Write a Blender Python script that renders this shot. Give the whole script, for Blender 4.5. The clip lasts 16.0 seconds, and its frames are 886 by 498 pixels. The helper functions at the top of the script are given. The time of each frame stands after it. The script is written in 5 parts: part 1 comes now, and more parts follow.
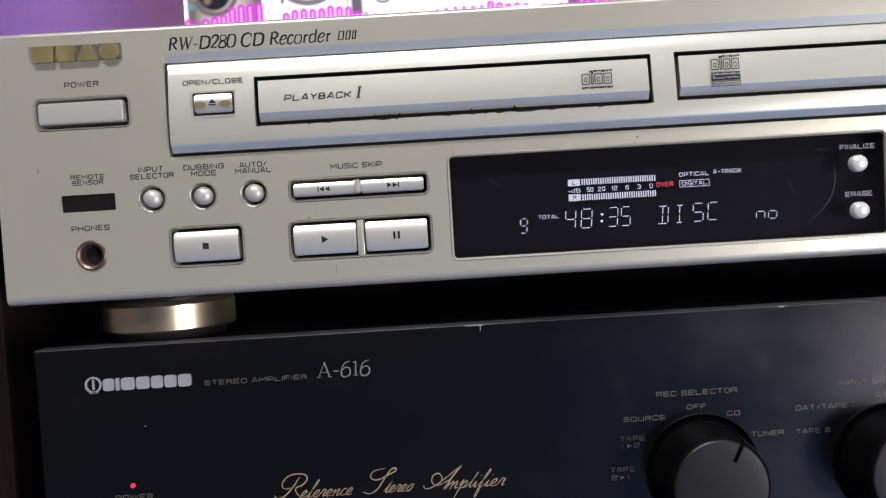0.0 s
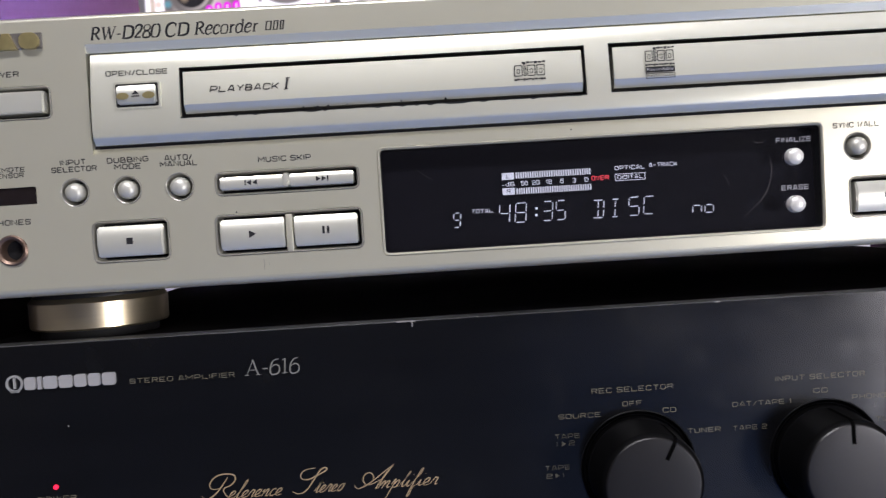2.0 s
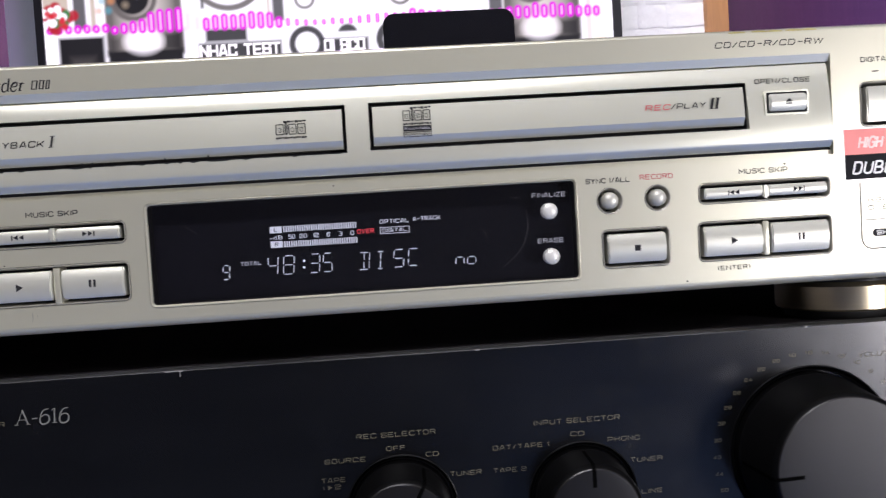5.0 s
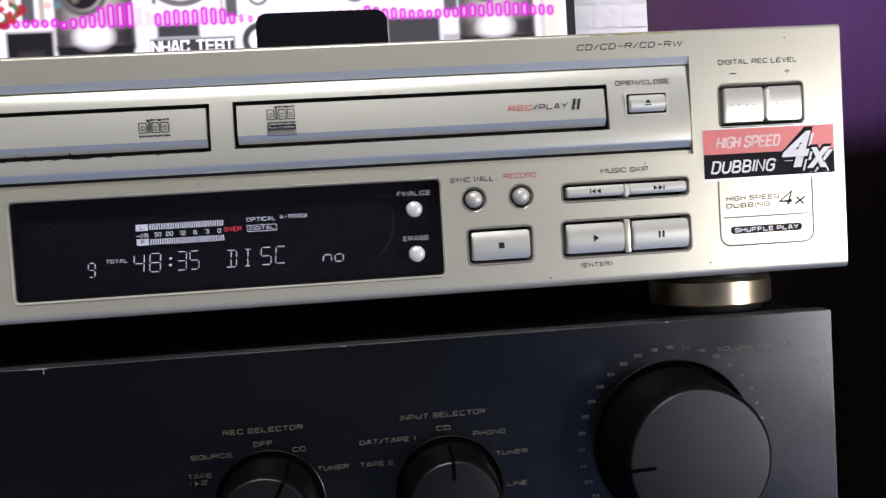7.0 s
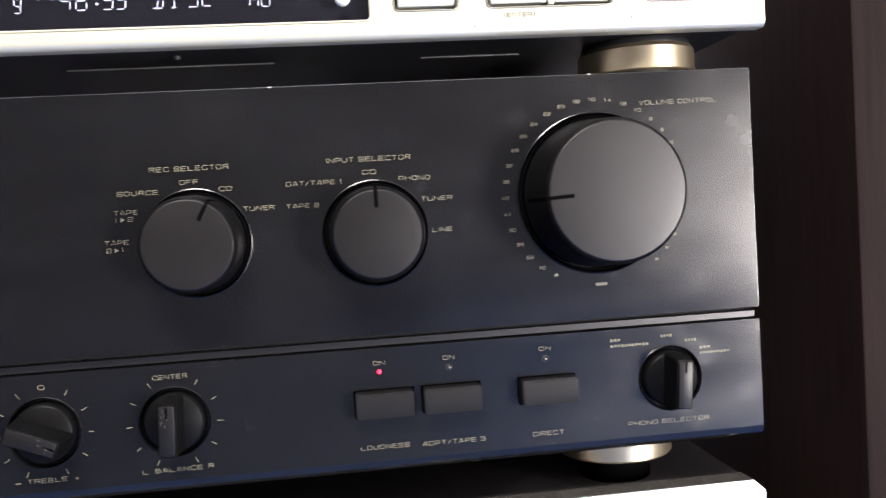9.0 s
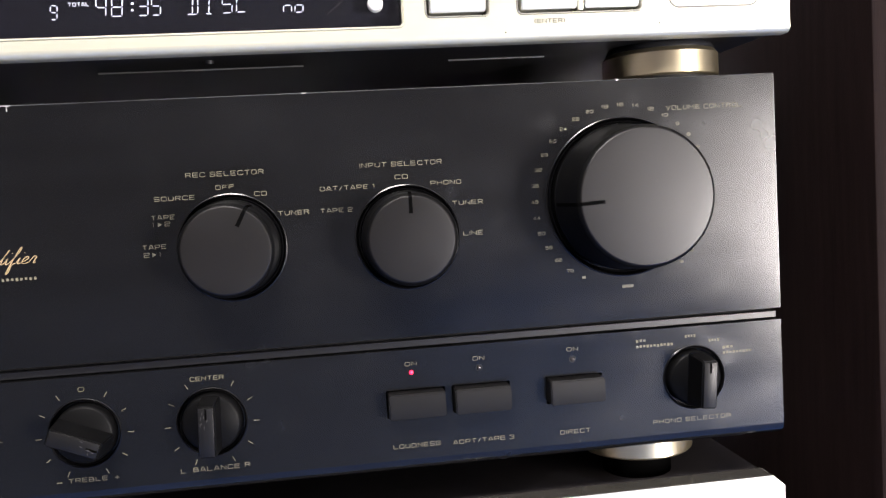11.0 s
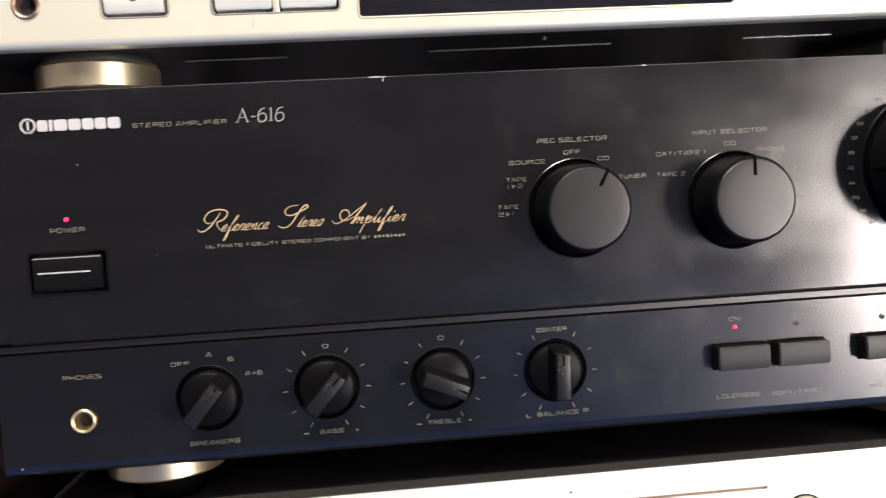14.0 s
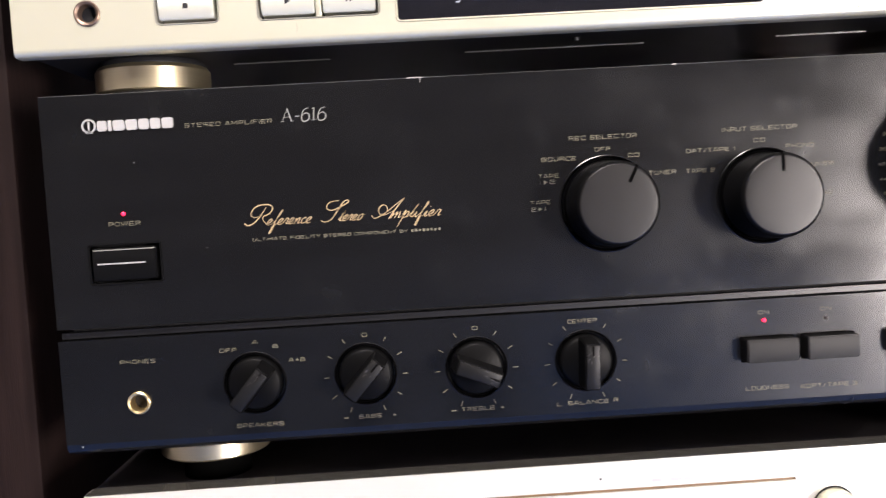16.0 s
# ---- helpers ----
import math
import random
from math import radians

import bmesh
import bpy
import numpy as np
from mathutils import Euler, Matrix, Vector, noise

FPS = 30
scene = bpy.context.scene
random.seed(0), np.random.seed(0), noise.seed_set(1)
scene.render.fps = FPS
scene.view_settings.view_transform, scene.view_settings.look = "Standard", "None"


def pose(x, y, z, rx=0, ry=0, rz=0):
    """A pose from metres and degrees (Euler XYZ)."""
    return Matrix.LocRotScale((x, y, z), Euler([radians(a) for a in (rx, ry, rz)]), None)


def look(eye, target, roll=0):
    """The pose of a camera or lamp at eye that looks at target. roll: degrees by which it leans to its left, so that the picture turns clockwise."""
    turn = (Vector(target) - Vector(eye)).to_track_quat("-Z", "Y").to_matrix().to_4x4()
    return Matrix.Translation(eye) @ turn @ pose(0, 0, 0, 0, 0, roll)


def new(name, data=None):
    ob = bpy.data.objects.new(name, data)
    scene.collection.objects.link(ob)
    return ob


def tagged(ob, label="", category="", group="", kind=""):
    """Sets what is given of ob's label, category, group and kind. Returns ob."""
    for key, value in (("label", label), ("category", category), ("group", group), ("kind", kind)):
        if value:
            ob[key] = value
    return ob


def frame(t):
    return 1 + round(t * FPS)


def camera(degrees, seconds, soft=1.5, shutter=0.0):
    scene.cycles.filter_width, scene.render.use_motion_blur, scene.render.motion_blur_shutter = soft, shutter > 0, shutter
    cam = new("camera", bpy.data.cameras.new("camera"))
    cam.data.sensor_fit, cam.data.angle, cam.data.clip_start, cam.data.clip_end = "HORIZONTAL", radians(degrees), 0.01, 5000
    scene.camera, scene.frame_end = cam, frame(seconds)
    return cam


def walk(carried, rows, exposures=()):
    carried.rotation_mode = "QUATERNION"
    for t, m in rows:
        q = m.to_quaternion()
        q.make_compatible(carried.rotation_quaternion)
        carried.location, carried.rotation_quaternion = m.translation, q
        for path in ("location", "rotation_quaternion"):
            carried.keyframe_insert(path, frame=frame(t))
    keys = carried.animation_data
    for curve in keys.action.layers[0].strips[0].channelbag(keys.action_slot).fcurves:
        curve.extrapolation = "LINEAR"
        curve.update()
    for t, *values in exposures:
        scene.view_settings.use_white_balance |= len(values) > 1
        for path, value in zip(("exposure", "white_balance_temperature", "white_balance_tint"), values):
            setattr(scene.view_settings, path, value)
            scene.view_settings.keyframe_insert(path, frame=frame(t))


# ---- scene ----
cam = camera(56.0, 16.0, soft=1.32, shutter=0.5)
PATH = [
    (0, (-0.07800, -0.27086, 1.02071), (-0.0579, 1.7276, 0.9448), -3.424),
    (0.5, (-0.07797, -0.27077, 1.02142), (-0.0493, 1.7276, 0.9456), -3.381),
    (1, (-0.07446, -0.26931, 1.02208), (-0.0391, 1.7287, 0.9402), -3.417),
    (1.5, (-0.06699, -0.26627, 1.01890), (-0.0234, 1.7315, 0.9359), -3.473),
    (2, (-0.06019, -0.26612, 1.01783), (-0.0086, 1.7317, 0.9395), -3.465),
    (2.5, (-0.04821, -0.26639, 1.02063), (0.0088, 1.7311, 0.9390), -3.523),
    (3, (-0.03849, -0.26684, 1.02426), (0.0253, 1.7306, 0.9457), -3.526),
    (3.5, (-0.02589, -0.27090, 1.02867), (0.0494, 1.7264, 0.9573), -3.537),
    (4, (-0.01354, -0.27342, 1.02994), (0.0777, 1.7232, 0.9570), -3.550),
    (6.5, (0.03589, -0.28490, 1.03284), (0.2012, 1.7059, 0.9366), -3.437),
    (7, (0.04343, -0.28562, 1.02930), (0.2321, 1.7033, 0.9366), -3.455),
    (7.5, (0.05171, -0.28872, 1.02238), (0.2561, 1.6986, 0.9289), -3.477),
    (7.7, (0.05544, -0.29135, 1.00891), (0.2714, 1.6949, 0.9188), -3.510),
    (7.8, (0.05611, -0.29362, 1.00306), (0.2786, 1.6916, 0.9058), -3.540),
    (7.9, (0.05523, -0.29406, 0.99941), (0.2865, 1.6886, 0.8751), -3.540),
    (8, (0.05820, -0.29671, 0.99061), (0.2768, 1.6886, 0.8876), -3.521),
    (8.2, (0.06312, -0.29856, 0.98178), (0.2933, 1.6841, 0.8544), -3.470),
    (8.3, (0.06615, -0.29880, 0.97656), (0.2992, 1.6836, 0.8507), -3.486),
    (8.5, (0.06989, -0.29901, 0.95603), (0.2891, 1.6871, 0.8711), -3.491),
    (8.7, (0.06553, -0.29739, 0.94806), (0.2922, 1.6876, 0.8562), -3.500),
    (9, (0.05604, -0.29615, 0.93756), (0.2941, 1.6878, 0.8527), -3.436),
    (9.2, (0.05005, -0.29776, 0.93725), (0.2899, 1.6863, 0.8606), -3.475),
    (11.3, (0.03871, -0.29997, 0.94822), (0.2911, 1.6790, 0.8072), -3.364),
    (11.5, (0.02878, -0.30222, 0.94423), (0.2751, 1.6786, 0.8187), -3.450),
    (12, (-0.00203, -0.30599, 0.93987), (0.2452, 1.6751, 0.8202), -3.422),
    (12.5, (-0.02026, -0.30592, 0.93631), (0.2252, 1.6761, 0.8294), -3.439),
    (13, (-0.03821, -0.30551, 0.93742), (0.1974, 1.6774, 0.8256), -3.388),
    (13.5, (-0.05993, -0.30541, 0.93664), (0.1554, 1.6798, 0.8236), -3.399),
    (14, (-0.07362, -0.31059, 0.93799), (0.1029, 1.6783, 0.8230), -3.304),
    (14.5, (-0.08793, -0.31282, 0.93637), (0.0591, 1.6786, 0.8234), -3.246),
    (15, (-0.09503, -0.31470, 0.93538), (0.0171, 1.6791, 0.8256), -3.227),
    (15.5, (-0.08771, -0.31675, 0.93607), (-0.0051, 1.6782, 0.8211), -3.239),
    (16, (-0.06936, -0.32384, 0.93713), (-0.0084, 1.6719, 0.8214), -3.273),
]
# the clip's camera brightens and warms its picture as it sinks to the dark amplifier
EXPOSURES = [(0, 0.16, 6180, 18), (1.5, 0.19, 6180, 18), (4.0, 0.22, 6170, 18), (6.5, -0.09, 6120, 18), (7.5, -0.04, 6150, 18), (7.8, -0.02, 6250, 16), (8.0, 0.12, 6450, 15), (8.5, 1.32, 6400, 15), (9.0, 2.00, 6600, 16), (11.5, 1.68, 6700, 15), (12.5, 1.60, 6800, 17), (14.5, 1.60, 6850, 18), (16.0, 1.62, 6850, 18)]
walk(cam, [(t, look(eye, target, roll)) for t, eye, target, roll in PATH], EXPOSURES)

# ---- world, lamps ----
# Lengths below are in millimetres: x to the right, y into the rack, z from the silver recorder's lower edge, which is 1 m above the floor.
world = bpy.data.worlds.new("sky")
scene.world = world
world.use_nodes = True
sky = world.node_tree.nodes.new("ShaderNodeTexSky")
sky.sky_type, sky.sun_disc, sky.sun_elevation, sky.sun_rotation = "NISHITA", False, radians(35), radians(60)
world.node_tree.links.new(sky.outputs[0], world.node_tree.nodes["Background"].inputs[0])
world.node_tree.nodes["Background"].inputs[1].default_value = 0.1


def area(name, eye, target, sx, sy, watts, colour):
    lamp = bpy.data.lights.new(name, "AREA")
    lamp.shape, lamp.size, lamp.size_y, lamp.energy, lamp.color = "RECTANGLE", sx, sy, watts, colour
    ob = new(name, lamp)
    ob.matrix_world = look(eye, target)
    return ob


area("window_light", (2.50, -2.90, 0.66), (0.1, 0.0, 0.95), 0.85, 1.0, 88, (1.0, 0.97, 0.93))
area("ceiling_light", (-0.2, -1.3, 2.55), (-0.2, -1.3, 0.0), 0.9, 0.35, 39, (1.0, 0.98, 0.94))
area("ceiling_light_far", (0.3, 1.15, 2.55), (0.3, 1.3, 0.0), 0.9, 0.35, 40, (1.0, 0.98, 0.94))
# purple strips in the rack, one to each side panel
area("purple_strip_light", (-0.01, 0.27, 1.205), (-0.6, 0.25, 1.12), 0.02, 0.06, 9.5, (0.66, 0.33, 1.0))
area("purple_strip_light_right", (0.01, 0.27, 1.205), (0.6, 0.25, 1.12), 0.02, 0.06, 7.0, (0.63, 0.28, 1.0))

# ---- materials ----


def mat(name, colour, rough=0.5, metal=0.0, vary=0.0, scale=60.0, bump=0.0, bump_scale=900.0, stretch=(1, 1, 1), rough_vary=0.0, glow=0.0, glow_colour=None, coat=0.0, spec=0.5):
    m = bpy.data.materials.new(name)
    m.use_nodes = True
    nt = m.node_tree
    b = nt.nodes["Principled BSDF"]
    b.inputs["Base Color"].default_value = (*colour, 1)
    b.inputs["Roughness"].default_value, b.inputs["Metallic"].default_value = rough, metal
    b.inputs["Coat Weight"].default_value = coat
    b.inputs["Specular IOR Level"].default_value = spec
    if glow:
        b.inputs["Emission Color"].default_value = (*(glow_colour or colour), 1)
        b.inputs["Emission Strength"].default_value = glow
    if vary or bump or rough_vary:
        co = nt.nodes.new("ShaderNodeTexCoord")
        mp = nt.nodes.new("ShaderNodeMapping")
        mp.inputs["Scale"].default_value = stretch
        nt.links.new(co.outputs["Object"], mp.inputs["Vector"])

    def noise_tex(s, detail):
        n = nt.nodes.new("ShaderNodeTexNoise")
        n.inputs["Scale"].default_value, n.inputs["Detail"].default_value = s, detail
        nt.links.new(mp.outputs[0], n.inputs["Vector"])
        return n

    if vary:
        n = noise_tex(scale, 6)
        r = nt.nodes.new("ShaderNodeMapRange")
        r.inputs["From Min"].default_value, r.inputs["From Max"].default_value = 0.15, 0.85
        r.inputs["To Min"].default_value, r.inputs["To Max"].default_value = 1 - vary, 1 + vary
        nt.links.new(n.outputs["Fac"], r.inputs["Value"])
        x = nt.nodes.new("ShaderNodeVectorMath")
        x.operation = "MULTIPLY"
        x.inputs[0].default_value = colour
        nt.links.new(r.outputs[0], x.inputs[1])
        nt.links.new(x.outputs[0], b.inputs["Base Color"])
    if rough_vary:
        n = noise_tex(scale * 0.35, 4)
        r = nt.nodes.new("ShaderNodeMapRange")
        r.inputs["From Min"].default_value, r.inputs["From Max"].default_value = 0.15, 0.85
        r.inputs["To Min"].default_value, r.inputs["To Max"].default_value = rough - rough_vary, rough + rough_vary
        nt.links.new(n.outputs["Fac"], r.inputs["Value"])
        nt.links.new(r.outputs[0], b.inputs["Roughness"])
    if bump:
        n = noise_tex(bump_scale, 3)
        u = nt.nodes.new("ShaderNodeBump")
        u.inputs["Strength"].default_value, u.inputs["Distance"].default_value = bump, 0.0004
        nt.links.new(n.outputs["Fac"], u.inputs["Height"])
        nt.links.new(u.outputs[0], b.inputs["Normal"])
    return m


def brushed():
    """Dark blue-black brushed panel: level streaks, dull smudges and finger marks in the gloss."""
    m = mat("dark_brushed_aluminium", (0.0036, 0.0037, 0.0041), 0.22, 0.0, vary=0.25, scale=55, bump=0.007, bump_scale=420, stretch=(0.12, 1, 1.6), spec=0.45)
    nt = m.node_tree
    co = nt.nodes.new("ShaderNodeTexCoord")
    total = None
    for size, detail, stretch, lo, hi, amount in ((16, 5, (1, 1, 1.4), 0.40, 0.72, 0.10), (140, 3, (0.06, 1, 1), 0.3, 0.7, 0.025), (75, 2, (1, 1, 1), 0.58, 0.78, 0.07)):
        mp, n, r = (nt.nodes.new("ShaderNode" + k) for k in ("Mapping", "TexNoise", "MapRange"))
        mp.inputs["Scale"].default_value = stretch
        n.inputs["Scale"].default_value, n.inputs["Detail"].default_value = size, detail
        r.inputs["From Min"].default_value, r.inputs["From Max"].default_value = lo, hi
        r.inputs["To Min"].default_value, r.inputs["To Max"].default_value = 0 if total else 0.155, amount if total else 0.155 + amount
        nt.links.new(co.outputs["Object"], mp.inputs["Vector"])
        nt.links.new(mp.outputs[0], n.inputs["Vector"])
        nt.links.new(n.outputs["Fac"], r.inputs["Value"])
        if total:
            add = nt.nodes.new("ShaderNodeMath")
            nt.links.new(total, add.inputs[0])
            nt.links.new(r.outputs[0], add.inputs[1])
            total = add.outputs[0]
        else:
            total = r.outputs[0]
    nt.links.new(total, nt.nodes["Principled BSDF"].inputs["Roughness"])
    return m


SILVER = mat("silver_satin_paint", (0.58, 0.563, 0.44), 0.31, 0.56, vary=0.035, scale=14, bump=0.09, bump_scale=2500, rough_vary=0.04)
FASCIA = mat("silver_gloss_plastic", (0.88, 0.872, 0.715), 0.25, 0.66, vary=0.02, scale=9, rough_vary=0.02)
BUTTON = mat("silver_button_plastic", (0.66, 0.655, 0.56), 0.32, 0.55, vary=0.02, scale=80)
# rims round the recorder's keys, darker than the face silver
RIM = mat("darker_silver_rim", (0.36, 0.35, 0.30), 0.34, 0.5)
CHROME = mat("satin_dome_metal", (0.52, 0.515, 0.45), 0.42, 0.45)
PEARL = mat("white_pearl_plastic", (0.66, 0.65, 0.60), 0.36, 0.2)
WELL = mat("black_button_gap", (0.009, 0.009, 0.010), 0.7, spec=0.15)
INK = mat("dark_grey_print", (0.022, 0.022, 0.024), 0.7, spec=0.1)
RED_INK = mat("red_print", (0.42, 0.06, 0.07), 0.6)
GOLD_WORN = mat("worn_gold_plating", (0.50, 0.42, 0.19), 0.35, 0.8, vary=0.35, scale=180)
BLACK_ACRYLIC = mat("black_window_back", (0.004, 0.004, 0.007), 0.7, vary=0.2, scale=30, spec=0.1)
SMOKED = mat("remote_window_acrylic", (0.012, 0.009, 0.009), 0.12)
VFD = mat("white_segments", (0.8, 0.85, 0.9), 0.6, glow=0.56, glow_colour=(0.84, 0.92, 1.0))
VFD_DIM = mat("white_display_print", (0.6, 0.62, 0.66), 0.6, glow=0.34, glow_colour=(0.86, 0.9, 1.0))
VFD_RED = mat("red_display_print", (0.7, 0.05, 0.06), 0.6, glow=0.5, glow_colour=(1.0, 0.08, 0.10))
WHITE_INK = mat("white_print", (0.30, 0.30, 0.32), 0.6)
STICKER_RED = mat("faded_red_foil", (0.62, 0.16, 0.14), 0.35, 0.1, vary=0.12, scale=120)
STICKER_BLACK = mat("black_foil", (0.006, 0.006, 0.008), 0.5, spec=0.1)
STICKER_WHITE = mat("white_foil_print", (0.74, 0.74, 0.72), 0.4)
STICKER_GREY = mat("faded_grey_print", (0.58, 0.43, 0.39), 0.4, 0.2, vary=0.4, scale=220)
STICKER_EDGE = mat("silver_foil", (0.62, 0.62, 0.58), 0.3, 0.7, vary=0.1, scale=200)
COPPER = mat("copper_jack", (0.17, 0.115, 0.085), 0.36, 0.75)
BRASS = mat("gold_jack", (0.78, 0.58, 0.28), 0.28, 0.95)
CHAMPAGNE = mat("turned_champagne_metal", (0.70, 0.60, 0.40), 0.29, 0.96, vary=0.05, scale=30, stretch=(1, 1, 40))
MATTE = mat("matt_black_sheet_steel", (0.018, 0.016, 0.017), 0.9, vary=0.3, scale=40, spec=0.04)
PAD = mat("dead_black", (0.002, 0.002, 0.002), 1.0, spec=0.0)
RUBBER = mat("black_rubber", (0.012, 0.012, 0.012), 0.7)
COVER = mat("black_sheet_steel", (0.010, 0.010, 0.011), 0.45, 0.0, bump=0.15, bump_scale=1800, spec=0.25)
AMP = brushed()
AMP_KNOB = mat("dark_turned_knob_face", (0.0038, 0.0032, 0.0029), 0.39, 0.0, vary=0.3, scale=60, rough_vary=0.09, bump=0.04, bump_scale=1500, spec=0.35)
AMP_BLACK = mat("black_knob_side", (0.003, 0.003, 0.0032), 0.42, 0.0, spec=0.06)
RING_BLACK = mat("glossy_black_ring", (0.003, 0.003, 0.0034), 0.2, 0.0, spec=0.24)
AMP_GREY = mat("grey_groove_strip", (0.006, 0.006, 0.007), 0.36, 0.0)
GRIP = mat("black_grip_face", (0.0042, 0.0041, 0.0043), 0.4, 0.0, vary=0.3, scale=120, spec=0.26)
AMP_BUTTON = mat("dark_button", (0.0055, 0.0053, 0.0055), 0.42, 0.0, vary=0.12, scale=60, spec=0.2)
GILT = mat("pale_gold_print", (0.110, 0.100, 0.066), 0.55, vary=0.25, scale=300)
GILT_BRIGHT = mat("bright_gold_print", (0.62, 0.45, 0.25), 0.36, 0.6, vary=0.2, scale=200)
PALE = mat("pale_silver_print", (0.16, 0.16, 0.145), 0.5)
DECK_TOP = mat("satin_grey_aluminium", (0.22, 0.21, 0.19), 0.2, 0.85, vary=0.15, scale=20, stretch=(0.3, 1, 1))
EDGE = mat("glint_edge_metal", (0.13, 0.13, 0.13), 0.3, 0.7, vary=0.8, scale=30, stretch=(1, 0.1, 0.1))
LOGO_SILVER = mat("silver_badge", (0.62, 0.61, 0.59), 0.3, 0.6)
LED = mat("lit_red_lamp", (0.6, 0.02, 0.05), 0.3, glow=1.5, glow_colour=(1.0, 0.012, 0.045))
LED_OFF = mat("unlit_lamp", (0.035, 0.03, 0.03), 0.25)
CHIP = mat("bare_metal_chip", (0.30, 0.29, 0.28), 0.45, 0.3)
WOOD = mat("dark_brown_veneer", (0.0085, 0.0048, 0.0044), 0.6, spec=0.06, vary=0.5, scale=34, stretch=(9, 9, 0.5), bump=0.25, bump_scale=300)
WALL_WHITE = mat("white_relief_wall", (0.74, 0.73, 0.70), 0.75, vary=0.05, scale=8)
WALL = mat("dark_wall_covering", (0.092, 0.086, 0.088), 0.85, vary=0.04, scale=4, bump=0.1, bump_scale=60)
CEILING = mat("ceiling_paint", (0.75, 0.74, 0.72), 0.9, vary=0.02, scale=4)
# invented colours of unseen surfaces, chosen for the blue they reflect
FLOOR = mat("reflected_blue", (0.11, 0.18, 0.36), 0.35, vary=0.12, scale=5)
FLOOR_NEAR = mat("reflected_deep_blue", (0.022, 0.088, 0.32), 0.6, vary=0.15, scale=5)
FLOOR_DARK = mat("reflected_dark_blue", (0.072, 0.098, 0.168), 0.6, vary=0.12, scale=5)
OAK = mat("orange_brown_wood", (0.36, 0.17, 0.06), 0.5, vary=0.2, scale=14, stretch=(8, 8, 0.7))
TV_BLACK = mat("black_screen_frame", (0.01, 0.01, 0.011), 0.3)
BOX_BLACK = mat("soft_black_plastic", (0.006, 0.006, 0.0085), 0.16, spec=0.5, bump=0.02, bump_scale=1500)


glass = bpy.data.materials.new("smoked_glass")
glass.use_nodes = True
_n = glass.node_tree
_n.nodes.remove(_n.nodes["Principled BSDF"])
_t, _g, _m, _f = (_n.nodes.new("ShaderNode" + k) for k in ("BsdfTransparent", "BsdfGlossy", "MixShader", "Fresnel"))
_t.inputs[0].default_value, _g.inputs["Roughness"].default_value, _f.inputs[0].default_value = (0.82, 0.82, 0.85, 1), 0.06, 1.39
_n.links.new(_f.outputs[0], _m.inputs[0])
_n.links.new(_t.outputs[0], _m.inputs[1])
_n.links.new(_g.outputs[0], _m.inputs[2])
_n.links.new(_m.outputs[0], _n.nodes["Material Output"].inputs[0])

# ---- builders ----
ORIGIN = {}


def thing(name, x, y, z, label, category, group=""):
    ob = new(name)
    ob.location = (x / 1000, y / 1000, 1 + z / 1000)
    ORIGIN[ob] = (x, y, z)
    return tagged(ob, label, category, group)


def finish(name, bm, material, smooth=35):
    me = bpy.data.meshes.new(name)
    bm.normal_update()
    bm.to_mesh(me)
    bm.free()
    me.materials.append(material)
    if smooth:
        me.shade_smooth()
        me.set_sharp_from_angle(angle=radians(smooth))
    return me


def part(name, bm, material, parent, label="", smooth=35):
    """One mesh under a thing or a part; the bmesh is in the common millimetres."""
    o = ORIGIN[parent]
    bmesh.ops.transform(bm, matrix=Matrix.Scale(0.001, 4) @ Matrix.Translation([-v for v in o]), verts=bm.verts)
    ob = new(name, finish(name, bm, material, smooth))
    ob.parent = parent
    ORIGIN[ob] = o
    return tagged(ob, label)


def solid(name, bm, material, label="", category="", kind="", smooth=35):
    """A mesh that is a thing of its own, or a piece of the setting."""
    bmesh.ops.transform(bm, matrix=Matrix.Translation((0, 0, 1)) @ Matrix.Scale(0.001, 4), verts=bm.verts)
    ob = new(name, finish(name, bm, material, smooth))
    ORIGIN[ob] = (0, 0, -1000)
    return tagged(ob, label, category, kind=kind)


def box(x0, x1, y0, y1, z0, z1, bevel=0.0, segs=2):
    bm = bmesh.new()
    bmesh.ops.create_cube(bm, size=1)
    bmesh.ops.transform(bm, matrix=Matrix.LocRotScale(((x0 + x1) / 2, (y0 + y1) / 2, (z0 + z1) / 2), None, (x1 - x0, y1 - y0, z1 - z0)), verts=bm.verts)
    if bevel:
        bmesh.ops.bevel(bm, geom=bm.edges[:], offset=bevel, segments=segs, affect="EDGES", profile=0.5)
    return bm


def rrect(x0, x1, z0, z1, r=0.0, n=4):
    if r <= 0:
        return [(x0, z0), (x1, z0), (x1, z1), (x0, z1)]
    pts = []
    for cx, cz, a in ((x1 - r, z0 + r, -90), (x1 - r, z1 - r, 0), (x0 + r, z1 - r, 90), (x0 + r, z0 + r, 180)):
        pts += [(cx + r * math.cos(radians(a + 90 * k / n)), cz + r * math.sin(radians(a + 90 * k / n))) for k in range(n + 1)]
    return pts


def ring(cx, cz, r, n=32):
    return [(cx + r * math.cos(2 * math.pi * k / n), cz + r * math.sin(2 * math.pi * k / n)) for k in range(n)]


